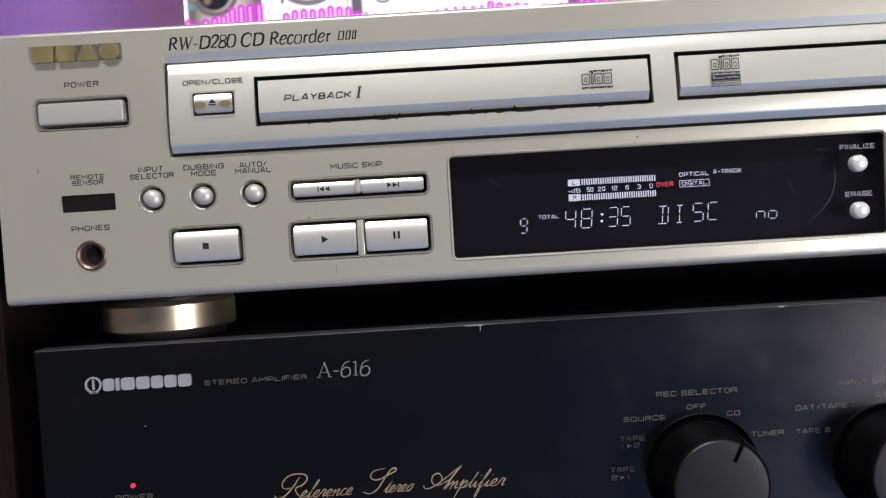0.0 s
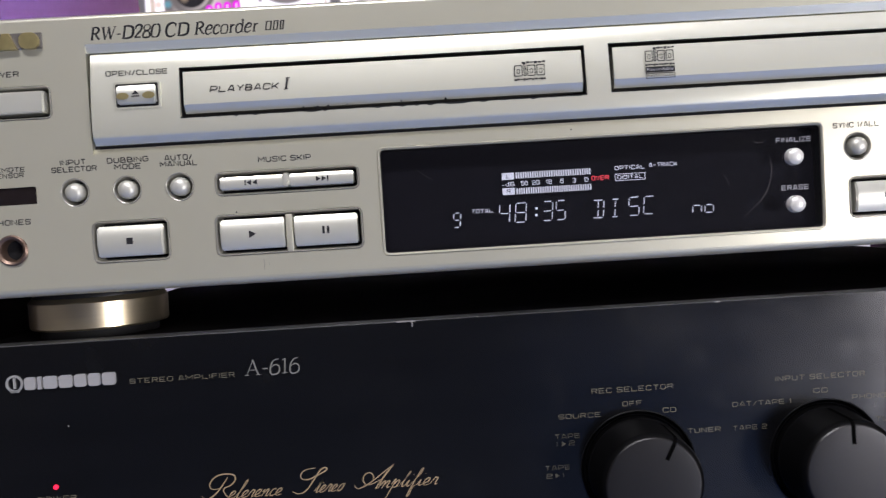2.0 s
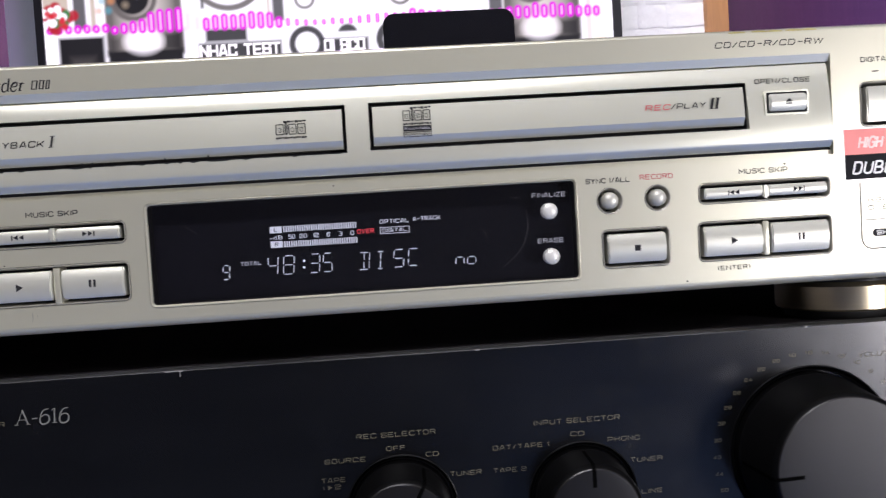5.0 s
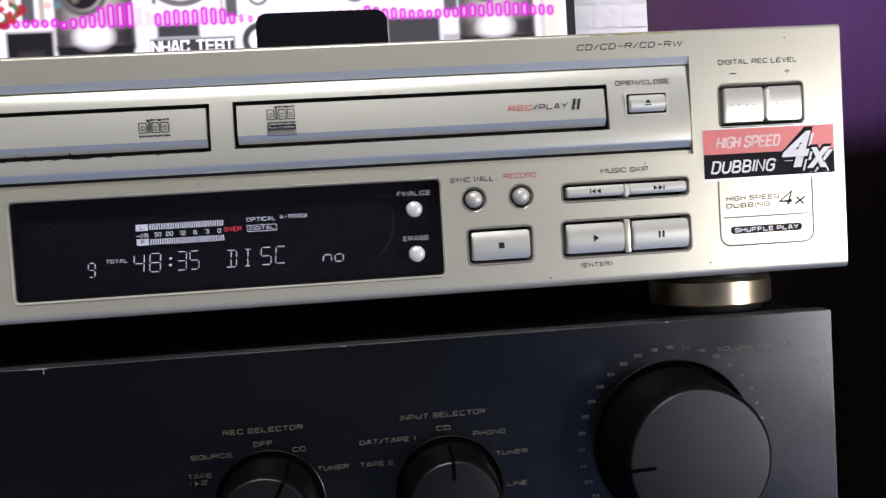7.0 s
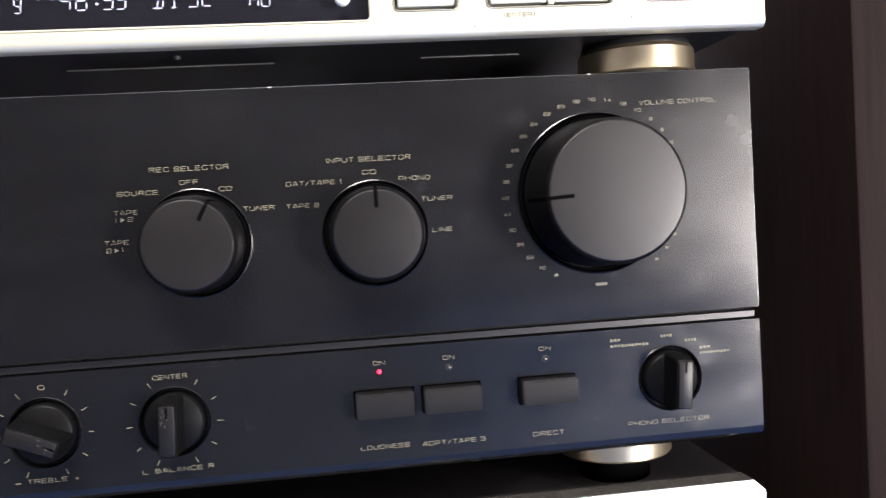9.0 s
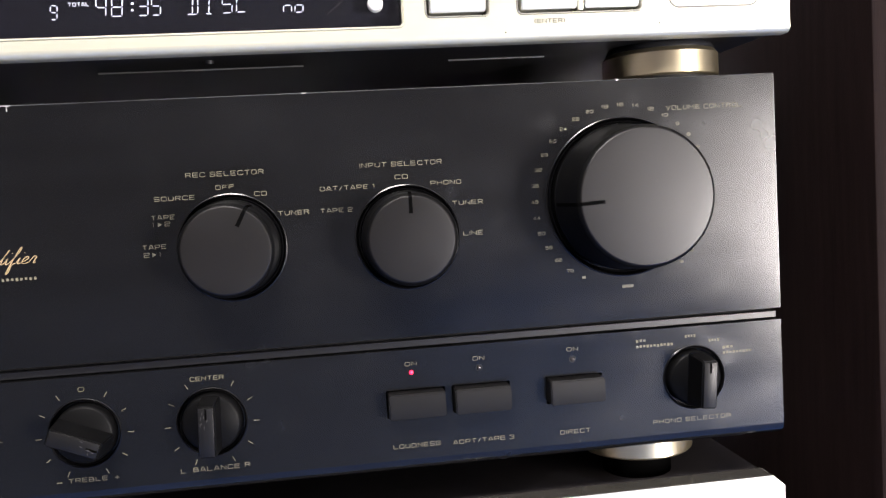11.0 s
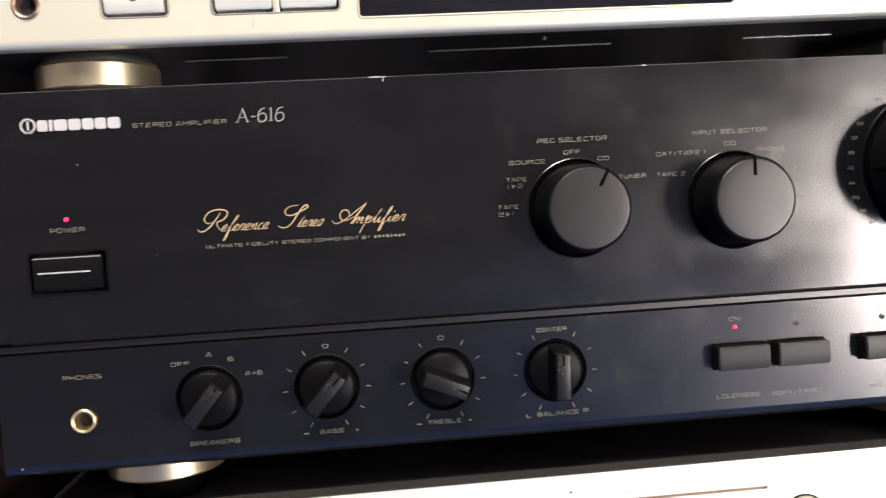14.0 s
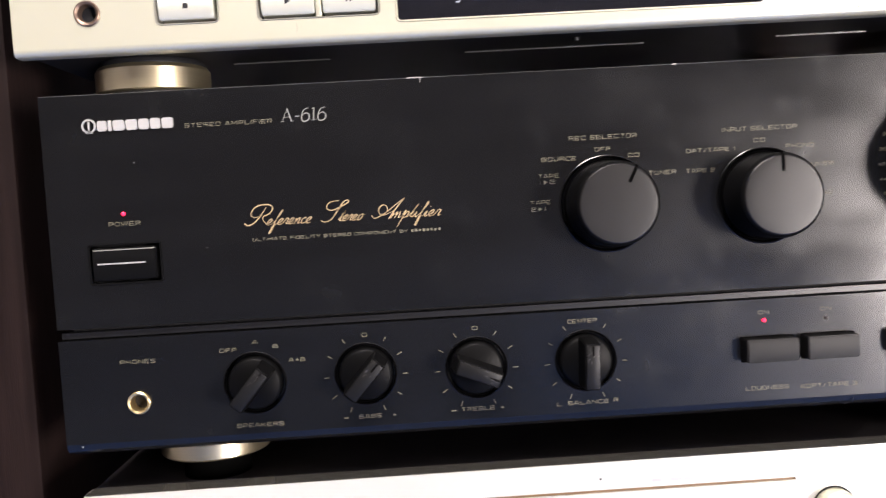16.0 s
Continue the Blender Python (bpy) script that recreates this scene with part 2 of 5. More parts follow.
def plate(outer, holes, y0, y1):
    """A flat plate facing -y, from y0 to y1, with real openings."""
    bm = bmesh.new()
    edges = []
    for loop in (outer, *holes):
        vs = [bm.verts.new((x, y0, z)) for x, z in loop]
        edges += [bm.edges.new((vs[k], vs[(k + 1) % len(vs)])) for k in range(len(vs))]
    made = bmesh.ops.triangle_fill(bm, use_beauty=True, use_dissolve=False, edges=edges)
    faces = [f for f in made["geom"] if isinstance(f, bmesh.types.BMFace)]
    if y1 != y0:
        more = bmesh.ops.extrude_face_region(bm, geom=faces, use_keep_orig=True)
        bmesh.ops.translate(bm, vec=(0, y1 - y0, 0), verts=[v for v in more["geom"] if isinstance(v, bmesh.types.BMVert)])
    bmesh.ops.recalc_face_normals(bm, faces=bm.faces[:])
    return bm


def flat(loop, y):
    bm = bmesh.new()
    f = bm.faces.new([bm.verts.new((x, y, z)) for x, z in loop])
    f.normal_update()
    if f.normal.y > 0:
        f.normal_flip()
    return bm


def join(bms):
    out = bmesh.new()
    for bm in bms:
        me = bpy.data.meshes.new("join")
        bm.to_mesh(me)
        bm.free()
        out.from_mesh(me)
        bpy.data.meshes.remove(me)
    return out


def lathe(cx, cz, profile, n=48):
    """Turned about an axis along y: profile of (radius, y)."""
    bm = bmesh.new()
    rows = []
    for r, y in profile:
        rows.append([bm.verts.new((cx, y, cz))] if r == 0 else [bm.verts.new((cx + r * math.cos(2 * math.pi * k / n), y, cz + r * math.sin(2 * math.pi * k / n))) for k in range(n)])
    for a, b in zip(rows, rows[1:]):
        for k in range(n):
            j = (k + 1) % n
            quad = [a[k % len(a)], a[j % len(a)], b[j % len(b)], b[k % len(b)]]
            quad = [v for i, v in enumerate(quad) if v not in quad[:i]]
            if len(quad) > 2:
                bm.faces.new(quad)
    bmesh.ops.recalc_face_normals(bm, faces=bm.faces[:])
    return bm


def turned_z(cx, cy, profile, n=64):
    bm = lathe(0, 0, profile, n)
    bmesh.ops.transform(bm, matrix=Matrix.Translation((cx, cy, 0)) @ Matrix.Rotation(radians(90), 4, "X"), verts=bm.verts)
    return bm


def text_bm(s, x0, x1, z, cap, y, shear=0.0, weight=0.0, resolution=3):
    """Lettering from x0 to x1 on the line z, cap millimetres high, standing at y."""
    cu = bpy.data.curves.new("lettering", "FONT")
    cu.body, cu.shear, cu.resolution_u, cu.offset = s, shear, resolution, weight
    ob = bpy.data.objects.new("lettering", cu)
    scene.collection.objects.link(ob)
    me = bpy.data.meshes.new_from_object(ob.evaluated_get(bpy.context.evaluated_depsgraph_get()))
    bpy.data.objects.remove(ob)
    bpy.data.curves.remove(cu)
    bm = bmesh.new()
    bm.from_mesh(me)
    bpy.data.meshes.remove(me)
    xs = [v.co.x for v in bm.verts]
    lo, hi = min(xs), max(xs)
    top = 0.729
    for v in bm.verts:
        v.co = ((v.co.x - lo) / (hi - lo) * (x1 - x0) + x0, y, z + v.co.y / top * cap)
    return bm


# square extended capitals: pen paths on a grid of 8 by 8, a point marks a rounded corner
GLYPHS = {}
for row in (
    "A=00 38 58 80|22 62", "B=00 08 78. 74. 04|04 84. 80. 00", "C=86 88. 08. 00. 80. 82", "D=00 08 88. 80. 00", "E=88 08 00 80|04 74", "F=00 08 88|04 74",
    "G=86 88. 08. 00. 80. 84 44", "H=00 08|80 88|04 84", "I=00 08", "J=88 80. 00. 02", "K=00 08|88 34|03 34 80", "L=08 00 80", "M=00 08 53 A8 A0", "N=00 08 80 88", "O=48 88. 80. 00. 08. 48",
    "P=00 08 88. 83. 03", "R=00 08 88. 84. 04|54 80", "S=86 88. 08. 04. 84. 80. 00. 02", "T=08 88|48 40", "U=08 00. 80. 88", "V=08 40 88", "W=08 30 68 90 C8", "X=00 88|08 80",
    "Y=08 44 88|44 40", "Z=08 88 00 80", "0=48 88. 80. 00. 08. 48", "1=06 28 20", "2=06 08. 88. 84. 04. 00 80", "3=07 08. 88. 80. 00. 01|34 84", "4=60 68 02 82",
    "5=88 08 05 85. 80. 00. 01", "6=87 88. 08. 00. 80. 85. 05", "7=08 88 30", "8=48 88. 80. 00. 08. 48|04 84", "9=01 00. 80. 88. 08. 03. 83", "+=41 47|14 74", "-=14 74", "/=00 58", "(=28 06. 02. 20", ")=08 26. 22. 00",
):
    GLYPHS[row[0]] = [[(int(q[0], 16), int(q[1], 16), len(q) > 2) for q in path.split()] for path in row[2:].split("|")]


def ribbon(pts, w, y):
    """A flat band of even width along pts."""
    bm = bmesh.new()
    rows = []
    for k, p in enumerate(pts):
        d0 = (p - pts[k - 1]).normalized() if k else (pts[1] - p).normalized()
        d1 = (pts[k + 1] - p).normalized() if k + 1 < len(pts) else d0
        n = Vector((-d0.y - d1.y, d0.x + d1.x))
        n = n / max(0.45, n.length_squared / 2) * w / 2
        rows.append((bm.verts.new((p.x + n.x, y, p.y + n.y)), bm.verts.new((p.x - n.x, y, p.y - n.y))))
    for a, b in zip(rows, rows[1:]):
        bm.faces.new((a[0], b[0], b[1], a[1]))
    return bm


def square_bm(s, x0, x1, z, cap, y, shear=0.0, pen=0.15):
    """Square extended capitals from x0 to x1 on the line z."""
    w, x, placed = pen * cap, 0.0, []
    for ch in s:
        if ch == " ":
            x += 5.5
            continue
        placed.append((x, GLYPHS[ch]))
        x += max(q[0] for path in GLYPHS[ch] for q in path) + 3.4
    sx, sz = (x1 - x0 - w) / max(1.0, x - 3.4), (cap - w) / 8
    out = []
    for left, paths in placed:
        for layer, path in enumerate(paths):
            raw = [(Vector((x0 + w / 2 + (left + a) * sx, z + w / 2 + b * sz)), r) for a, b, r in path]
            pts = []
            for k, (p, r) in enumerate(raw):
                if not r:
                    pts.append(p)
                    continue
                a, b = raw[k - 1][0] - p, raw[k + 1][0] - p
                a, b = p + a.normalized() * min(0.3 * cap, a.length * 0.48), p + b.normalized() * min(0.3 * cap, b.length * 0.48)
                pts += [a * (1 - u) ** 2 + p * 2 * u * (1 - u) + b * u * u for u in (0, 0.25, 0.5, 0.75, 1)]
            for p in pts:
                p.x += shear * (p.y - z)
            out.append(ribbon(pts, w, y - 0.012 * layer))
    return join(out)


def stroke(points, w0, w1, y=0.24):
    """A tapered pen stroke through points, smoothed."""
    pts = [Vector(p) for p in points]
    if len(pts) > 2:
        for _ in range(3):
            pts = [pts[0]] + [q for a, b in zip(pts, pts[1:]) for q in (a * 0.75 + b * 0.25, a * 0.25 + b * 0.75)] + [pts[-1]]
    bm = bmesh.new()
    rows = []
    for k, p in enumerate(pts):
        d = (pts[min(k + 1, len(pts) - 1)] - pts[max(k - 1, 0)]).normalized()
        n = Vector((-d.y, d.x)) * (w0 + (w1 - w0) * math.sin(math.pi * k / (len(pts) - 1))) / 2
        rows.append((bm.verts.new((p.x + n.x, y, p.y + n.y)), bm.verts.new((p.x - n.x, y, p.y - n.y))))
    for a, b in zip(rows, rows[1:]):
        bm.faces.new((a[0], b[0], b[1], a[1]))
    return bm


SERIF = {}


def serif(name, width, *strokes):
    """A book letter, cap height 1: strokes of (end width, middle width, path)."""
    SERIF[name] = (width, strokes)


def foot_serif(a, b, z=0.02):
    return (0.045, 0.045, [(a, z), (b, z)])


serif("R", 0.74, (0.15, 0.15, [(0.14, 0), (0.14, 1)]), foot_serif(0, 0.3), foot_serif(0, 0.2, 0.98), (0.05, 0.16, [(0.14, 0.97), (0.45, 1.02), (0.64, 0.76), (0.45, 0.5), (0.14, 0.5)]), (0.13, 0.13, [(0.36, 0.5), (0.52, 0.22), (0.74, 0.02)]))
serif("W", 1.06, (0.14, 0.14, [(0.06, 1), (0.32, 0)]), (0.06, 0.06, [(0.32, 0), (0.56, 0.95)]), (0.14, 0.14, [(0.5, 1), (0.76, 0)]), (0.06, 0.06, [(0.76, 0), (1.0, 1)]), foot_serif(-0.06, 0.2, 0.98), foot_serif(0.88, 1.1, 0.98))
serif("-", 0.36, (0.09, 0.09, [(0.03, 0.38), (0.33, 0.38)]))
serif("D", 0.84, (0.15, 0.15, [(0.14, 0), (0.14, 1)]), (0.05, 0.18, [(0.02, 0.98), (0.4, 1.0), (0.8, 0.9), (0.84, 0.5), (0.8, 0.1), (0.4, 0.0), (0.02, 0.02)]))
serif("2", 0.56, (0.06, 0.15, [(0.06, 0.72), (0.08, 1.0), (0.5, 1.06), (0.54, 0.65), (0.25, 0.3), (0.04, 0.05)]), (0.1, 0.1, [(0.03, 0.05), (0.54, 0.05)]))
serif("8", 0.58, (0.06, 0.13, [(0.28, 1.0), (0.04, 0.97), (0.06, 0.62), (0.28, 0.53), (0.52, 0.42), (0.58, 0.04), (0.28, -0.02), (0.0, 0.04), (0.06, 0.42), (0.28, 0.53), (0.54, 0.66), (0.5, 0.97), (0.28, 1.0)]))
serif("0", 0.6, (0.05, 0.15, [(0.3, 1), (0.08, 1.0), (-0.01, 0.7), (-0.01, 0.3), (0.08, 0), (0.3, 0)]), (0.05, 0.15, [(0.3, 0), (0.52, 0), (0.61, 0.3), (0.61, 0.7), (0.52, 1), (0.3, 1)]))
serif("C", 0.8, (0.05, 0.17, [(0.74, 0.74), (0.66, 1.02), (0.3, 1.06), (0.02, 0.8), (0.02, 0.2), (0.3, -0.06), (0.62, 0.0), (0.76, 0.2)]), (0.05, 0.05, [(0.74, 0.68), (0.74, 1.0)]))
serif("e", 0.52, (0.05, 0.13, [(0.06, 0.36), (0.48, 0.38), (0.48, 0.68), (0.2, 0.72), (0.0, 0.4), (0.04, 0.02), (0.3, -0.04), (0.5, 0.15)]))
serif("c", 0.48, (0.06, 0.14, [(0.44, 0.52), (0.38, 0.7), (0.12, 0.68), (0.0, 0.4), (0.04, 0.02), (0.26, -0.04), (0.47, 0.14)]))
serif("o", 0.54, (0.06, 0.1, [(0.26, 0.67), (0.0, 0.66), (0.0, 0.0), (0.26, -0.01)]), (0.06, 0.1, [(0.26, -0.01), (0.52, 0.0), (0.52, 0.66), (0.26, 0.67)]))
serif("r", 0.44, (0.13, 0.13, [(0.13, 0), (0.13, 0.66)]), (0.05, 0.11, [(0.14, 0.4), (0.22, 0.64), (0.42, 0.6)]), foot_serif(0, 0.28), foot_serif(0.02, 0.14, 0.64))
serif("d", 0.58, (0.06, 0.12, [(0.44, 0.6), (0.2, 0.72), (0.0, 0.55), (0.0, 0.1), (0.18, -0.06), (0.44, 0.1)]), (0.13, 0.13, [(0.47, 0), (0.47, 1.05)]), foot_serif(0.34, 0.5, 1.03), foot_serif(0.46, 0.6))
serif("A", 0.78, (0.05, 0.05, [(0.05, 0), (0.4, 1)]), (0.11, 0.11, [(0.37, 1.02), (0.7, 0)]), (0.045, 0.045, [(0.17, 0.34), (0.58, 0.34)]), foot_serif(-0.06, 0.18), foot_serif(0.58, 0.84))
serif("6", 0.54, (0.05, 0.11, [(0.5, 0.98), (0.16, 0.9), (0.0, 0.35), (0.06, -0.04), (0.34, -0.04), (0.54, 0.1), (0.54, 0.5), (0.28, 0.64), (0.06, 0.42)]))
serif("I", 0.36, (0.2, 0.2, [(0.18, 0), (0.18, 1)]), foot_serif(0.0, 0.36), foot_serif(0.0, 0.36, 0.98))
serif("1", 0.36, (0.1, 0.1, [(0.2, 0), (0.2, 0.98)]), (0.05, 0.05, [(0.05, 0.86), (0.2, 0.98)]), foot_serif(0.04, 0.36))


def serif_bm(s, x0, x1, z, cap, y, shear=0.0, heavy=1.0):
    """Book lettering from x0 to x1 on the line z."""
    total = sum(SERIF[ch][0] + 0.1 if ch != " " else 0.42 for ch in s) - 0.1
    unit, x, out = (x1 - x0 - shear * cap) / total, x0, []
    for ch in s:
        if ch == " ":
            x += 0.42 * unit
            continue
        width, strokes = SERIF[ch]
        for k, (w0, w1, path) in enumerate(strokes):
            out.append(stroke([(x + px * unit + shear * pz * cap, z + pz * cap) for px, pz in path], w0 * cap * heavy, w1 * cap * heavy, y - 0.012 * k))
        x += (width + 0.1) * unit
    return join(out)


def write(parent, s, x0, x1, z, cap, material=None, y=0.0, shear=0.0, weight=-0.003, name="lettering", pen=0.16):
    if all(ch in GLYPHS or ch == " " for ch in s):
        return part(name, square_bm(s, x0, x1, z, cap, y - 0.06, shear, pen), material or INK, parent, smooth=0)
    return part(name, text_bm(s, x0, x1, z, cap, y - 0.06, shear, weight), material or INK, parent, smooth=0)


def dashes(x0, x1, z0, z1, w=1.0, gap=0.4):
    """A bar broken at letter spacing."""
    n = max(1, round((x1 - x0 + gap) / (w + gap)))
    s = (x1 - x0 + gap) / n
    return [(x0 + k * s, x0 + (k + 1) * s - gap, z0 + 0.12 * (k % 3), z1 - 0.1 * ((k + 1) % 2)) for k in range(n)]


def bars(parent, rects, material, y=0.0, name="lettering_bar"):
    return part(name, join([flat(rrect(*r), y - 0.06) for r in rects]), material, parent, smooth=0)

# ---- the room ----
# floor zones out of view, added so the glossy fronts reflect blue below
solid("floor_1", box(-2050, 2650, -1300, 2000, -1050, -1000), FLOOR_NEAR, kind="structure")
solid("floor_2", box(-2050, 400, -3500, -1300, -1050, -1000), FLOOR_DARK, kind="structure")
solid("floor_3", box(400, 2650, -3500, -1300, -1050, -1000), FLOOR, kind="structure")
solid("ceiling", box(-2050, 2650, -3500, 2000, 1650, 1700), CEILING, kind="structure")
solid("wall_south", box(-2050, 2650, -3550, -3500, -1000, 1650), WALL, kind="structure")
# two unseen low wall sheets, added to tint the amplifier's reflections
solid("wall_south_blue_reflector", box(400, 2600, -3500, -3488, -1000, -450), FLOOR, kind="structure")
solid("wall_south_dark_reflector", box(-2050, 400, -3500, -3488, -1000, -450), FLOOR_DARK, kind="structure")
solid("wall_west", box(-2100, -2050, -3500, 2000, -1000, 1650), WALL, kind="structure")
solid("wall_north", box(-2050, 2650, 2000, 2050, -1000, 1650), WALL, kind="structure")


def yz_wall():
    bm = plate(rrect(-3500, 2000, -1000, 1650), [rrect(-3350, -2450, -850, 200)], 2600, 2650)
    bmesh.ops.transform(bm, matrix=Matrix(((0, 1, 0, 0), (1, 0, 0, 0), (0, 0, 1, 0), (0, 0, 0, 1))), verts=bm.verts)
    bmesh.ops.recalc_face_normals(bm, faces=bm.faces[:])
    return bm


solid("wall_east", yz_wall(), WALL, kind="structure")
window_1 = solid("window_1", box(2610, 2640, -3350, -2450, -880, -850), WALL_WHITE, kind="structure")
for y0, y1, z0, z1 in ((-3350, -3300, -850, 200), (-2500, -2450, -850, 200), (-2920, -2880, -850, 200), (-3300, -2500, 150, 200)):
    part("window_frame", box(2605, 2645, y0, y1, z0, z1), WALL_WHITE, window_1)
for a, b in ((-3300, -2920), (-2880, -2500)):
    pane = part("pane", box(2622, 2626, a, b, -850, 150), glass, window_1)
    pane.visible_shadow = False

# relief of the white wall behind the rack: rough-hewn white stone courses
random.seed(4)


def stone():
    bm = box(-0.5, 0.5, -0.5, 0.5, -0.5, 0.5)
    bmesh.ops.subdivide_edges(bm, edges=bm.edges[:], cuts=6, use_grid_fill=True)
    for v in bm.verts:
        if v.co.y < -0.4:
            e = max(abs(v.co.x), abs(v.co.z)) * 2
            v.co.y += 0.0 if e < 0.9 else 0.1
            v.co.y += 0.2 * noise.noise(v.co * 3.1 + Vector((random.random() * 9, 0, 0)))
    return bm


STONES = [finish("stone", stone(), WALL_WHITE, 60) for _ in range(5)]
relief = solid("wall_relief", box(-1500, 1500, 1962, 1999, -300, 1300), WALL_WHITE, kind="structure")
for row in range(14):
    x = 560 - 70 * (row % 2)
    while x < 1000:
        w = random.uniform(70, 190)
        ob = new("stone", random.choice(STONES))
        ob.parent = relief
        ob.matrix_basis = Matrix.LocRotScale(((x + w / 2) / 1000, 1.957, 1 + (-30 + row * 62) / 1000), None, (w / 1000 + 0.001, 0.020, 0.0625))
        x += w

trim_1 = solid("trim_1", box(882, 985, 1925, 1956, -400, 1500, 3), OAK, kind="structure")

# ---- the wide television on the far wall ----
tv = thing("television", -96, 1700, 390, "large black flat television showing a bright magenta music video", "television")
part("housing", box(-775, 582, 1702, 1750, 372, 1145, 6), TV_BLACK, tv)
part("wall_bracket", box(-250, -30, 1750, 1962, 650, 900), TV_BLACK, tv)
part("bezel", plate(rrect(-775, 582, 372, 1145, 6), [rrect(-758, 562, 392, 1130)], 1692, 1703), TV_BLACK, tv)
# the lit picture: shelves, loudspeakers and players behind a row of magenta level bars, out of focus
gx = np.arange(-758.0, 562.1, 3.0)
gz = np.concatenate([np.arange(392.0, 620.0, 2.5), np.arange(620.0, 1130.1, 17.0)])
PX, PZ = np.meshgrid(gx, gz)
IMG = np.ones((*PX.shape, 3)) * (1.25, 1.2, 1.25)
WHITE, TAN, GREY, DARK = (1.6, 1.5, 1.55), (0.55, 0.43, 0.30), (0.16, 0.14, 0.13), (0.012, 0.011, 0.012)
MAGENTA, PINK = (0.85, 0.004, 0.75), (1.3, 0.55, 1.25)


def paint(colour, mask):
    IMG[:] = IMG * (1 - mask[..., None]) + np.array(colour) * mask[..., None]


def ramp(d, soft):
    return np.clip(0.5 - d / soft, 0, 1)


def m_rect(x0, x1, z0, z1, soft=7.0):
    return ramp(np.maximum(np.abs(PX - (x0 + x1) / 2) - (x1 - x0) / 2, np.abs(PZ - (z0 + z1) / 2) - (z1 - z0) / 2), soft)


def m_disc(cx, cz, r, soft=8.0, squash=1.0):
    return ramp(np.hypot(PX - cx, (PZ - cz) / squash) - r, soft)


def m_ring(cx, cz, r0, r1, soft=7.0):
    return ramp(np.abs(np.hypot(PX - cx, PZ - cz) - (r0 + r1) / 2) - (r1 - r0) / 2, soft)


def m_pot(x0, x1, z0, z1):
    """A turned body, shaded to its sides."""
    return m_rect(x0, x1, z0, z1) * np.clip(1.15 * np.abs((PX - (x0 + x1) / 2) / (x1 - x0) * 2) ** 1.6 + 0.1, 0, 1)


for r in ((-758, -700, 545, 1130), (-652, -640, 500, 1130), (-618, -604, 510, 1130), (-250, -244, 500, 1130)):
    paint(TAN, 0.85 * m_rect(*r))
for r in ((-690, -662, 505, 1130), (-238, -212, 505, 1130), (268, 300, 500, 1130), (-402, -394, 540, 1130)):
    paint(DARK, 0.9 * m_rect(*r))
# turned loudspeaker bodies with dark cones
for cx, w, foot, base, pale in ((-532, 86, 400, 446, 1.0), (393, 90, 400, 434, 0.8)):
    paint(TAN, 0.6 * m_rect(cx - w, cx + w, base, 700))
    paint(GREY, m_pot(cx - w, cx + w, base - 6, 700))
    paint(DARK, m_rect(cx - w, cx + w * 0.98, foot, base + 6, 9))
    paint(DARK, 0.9 * m_rect(cx + w * 0.45, cx + w, base, base + 46, 22))
    paint(DARK, 0.6 * m_rect(cx - w, cx - w * 0.6, base, base + 40, 22))
    paint(WHITE, pale * m_disc(cx - 4, base + 26, 34, 40, 0.7))
    paint(GREY, m_ring(cx - 22, 572, 42, 54))
    paint(DARK, m_disc(cx - 24, 572, 40, 10))
    paint(TAN, 0.5 * m_disc(cx - 40, 556, 7, 12))
# turntable platter, round dials over the caption
for cx, cz, r0, r1, c in ((-336, 622, 76, 90, GREY), (-336, 622, 56, 61, TAN), (-163, 552, 17, 24, GREY), (-163, 448, 27, 42, DARK), (43, 450, 28, 45, DARK), (60, 556, 20, 28, GREY)):
    paint(c, 0.95 * m_ring(cx, cz, r0, r1, 6))
paint(DARK, 0.95 * m_disc(-67, 466, 24, 7) * ramp(472 - PZ, 6))
for r in ((-395, -300, 462, 492), (-412, -222, 420, 460), (132, 256, 400, 488), (-128, -20, 424, 458)):
    paint(DARK, 0.96 * m_rect(*r, 9))
paint(GREY, 0.8 * m_rect(86, 130, 436, 486, 20))
paint(GREY, 0.6 * m_rect(262, 300, 430, 446, 9))
paint(TAN, 0.5 * m_rect(498, 512, 392, 1130))
paint((1.1, 0.95, 0.72), 0.8 * m_rect(512, 545, 392, 1130))
paint(DARK, m_rect(-728, -625, 395, 487, 10))
paint(GREY, 0.35 * m_rect(-700, -650, 410, 440, 20))
paint(WHITE, m_rect(-756, -733, 392, 492, 8))
# level bars: a magenta halo round a pale core
random.seed(11)
for k in range(62):
    x = -745 + 20.8 * k
    swell = math.exp(-((x + 480) / 62) ** 2) + 0.5 * math.exp(-((x + 300) / 85) ** 2) + 0.3 * math.exp(-((x - 60) / 120) ** 2) + 0.35 * math.exp(-((x - 400) / 110) ** 2)
    h = 1 + 46 * swell * random.uniform(0.75, 1.1) + random.uniform(0, 4)
    base = 500 - 6 * ((x + 745) / 700) + (4 if x < -600 else 0)
    thin = 0.55 if -205 < x < 80 else 1.0
    faint = 0.25 if -440 < x < -402 else 1.0
    d = np.hypot(PX - x, PZ - np.clip(PZ, base, base + h))
    paint(MAGENTA, 0.97 * faint * np.clip(2.2 - d / (5.2 * thin), 0, 1))
    paint(PINK, thin * faint * np.clip(1.3 - d / 3.0, 0, 1))
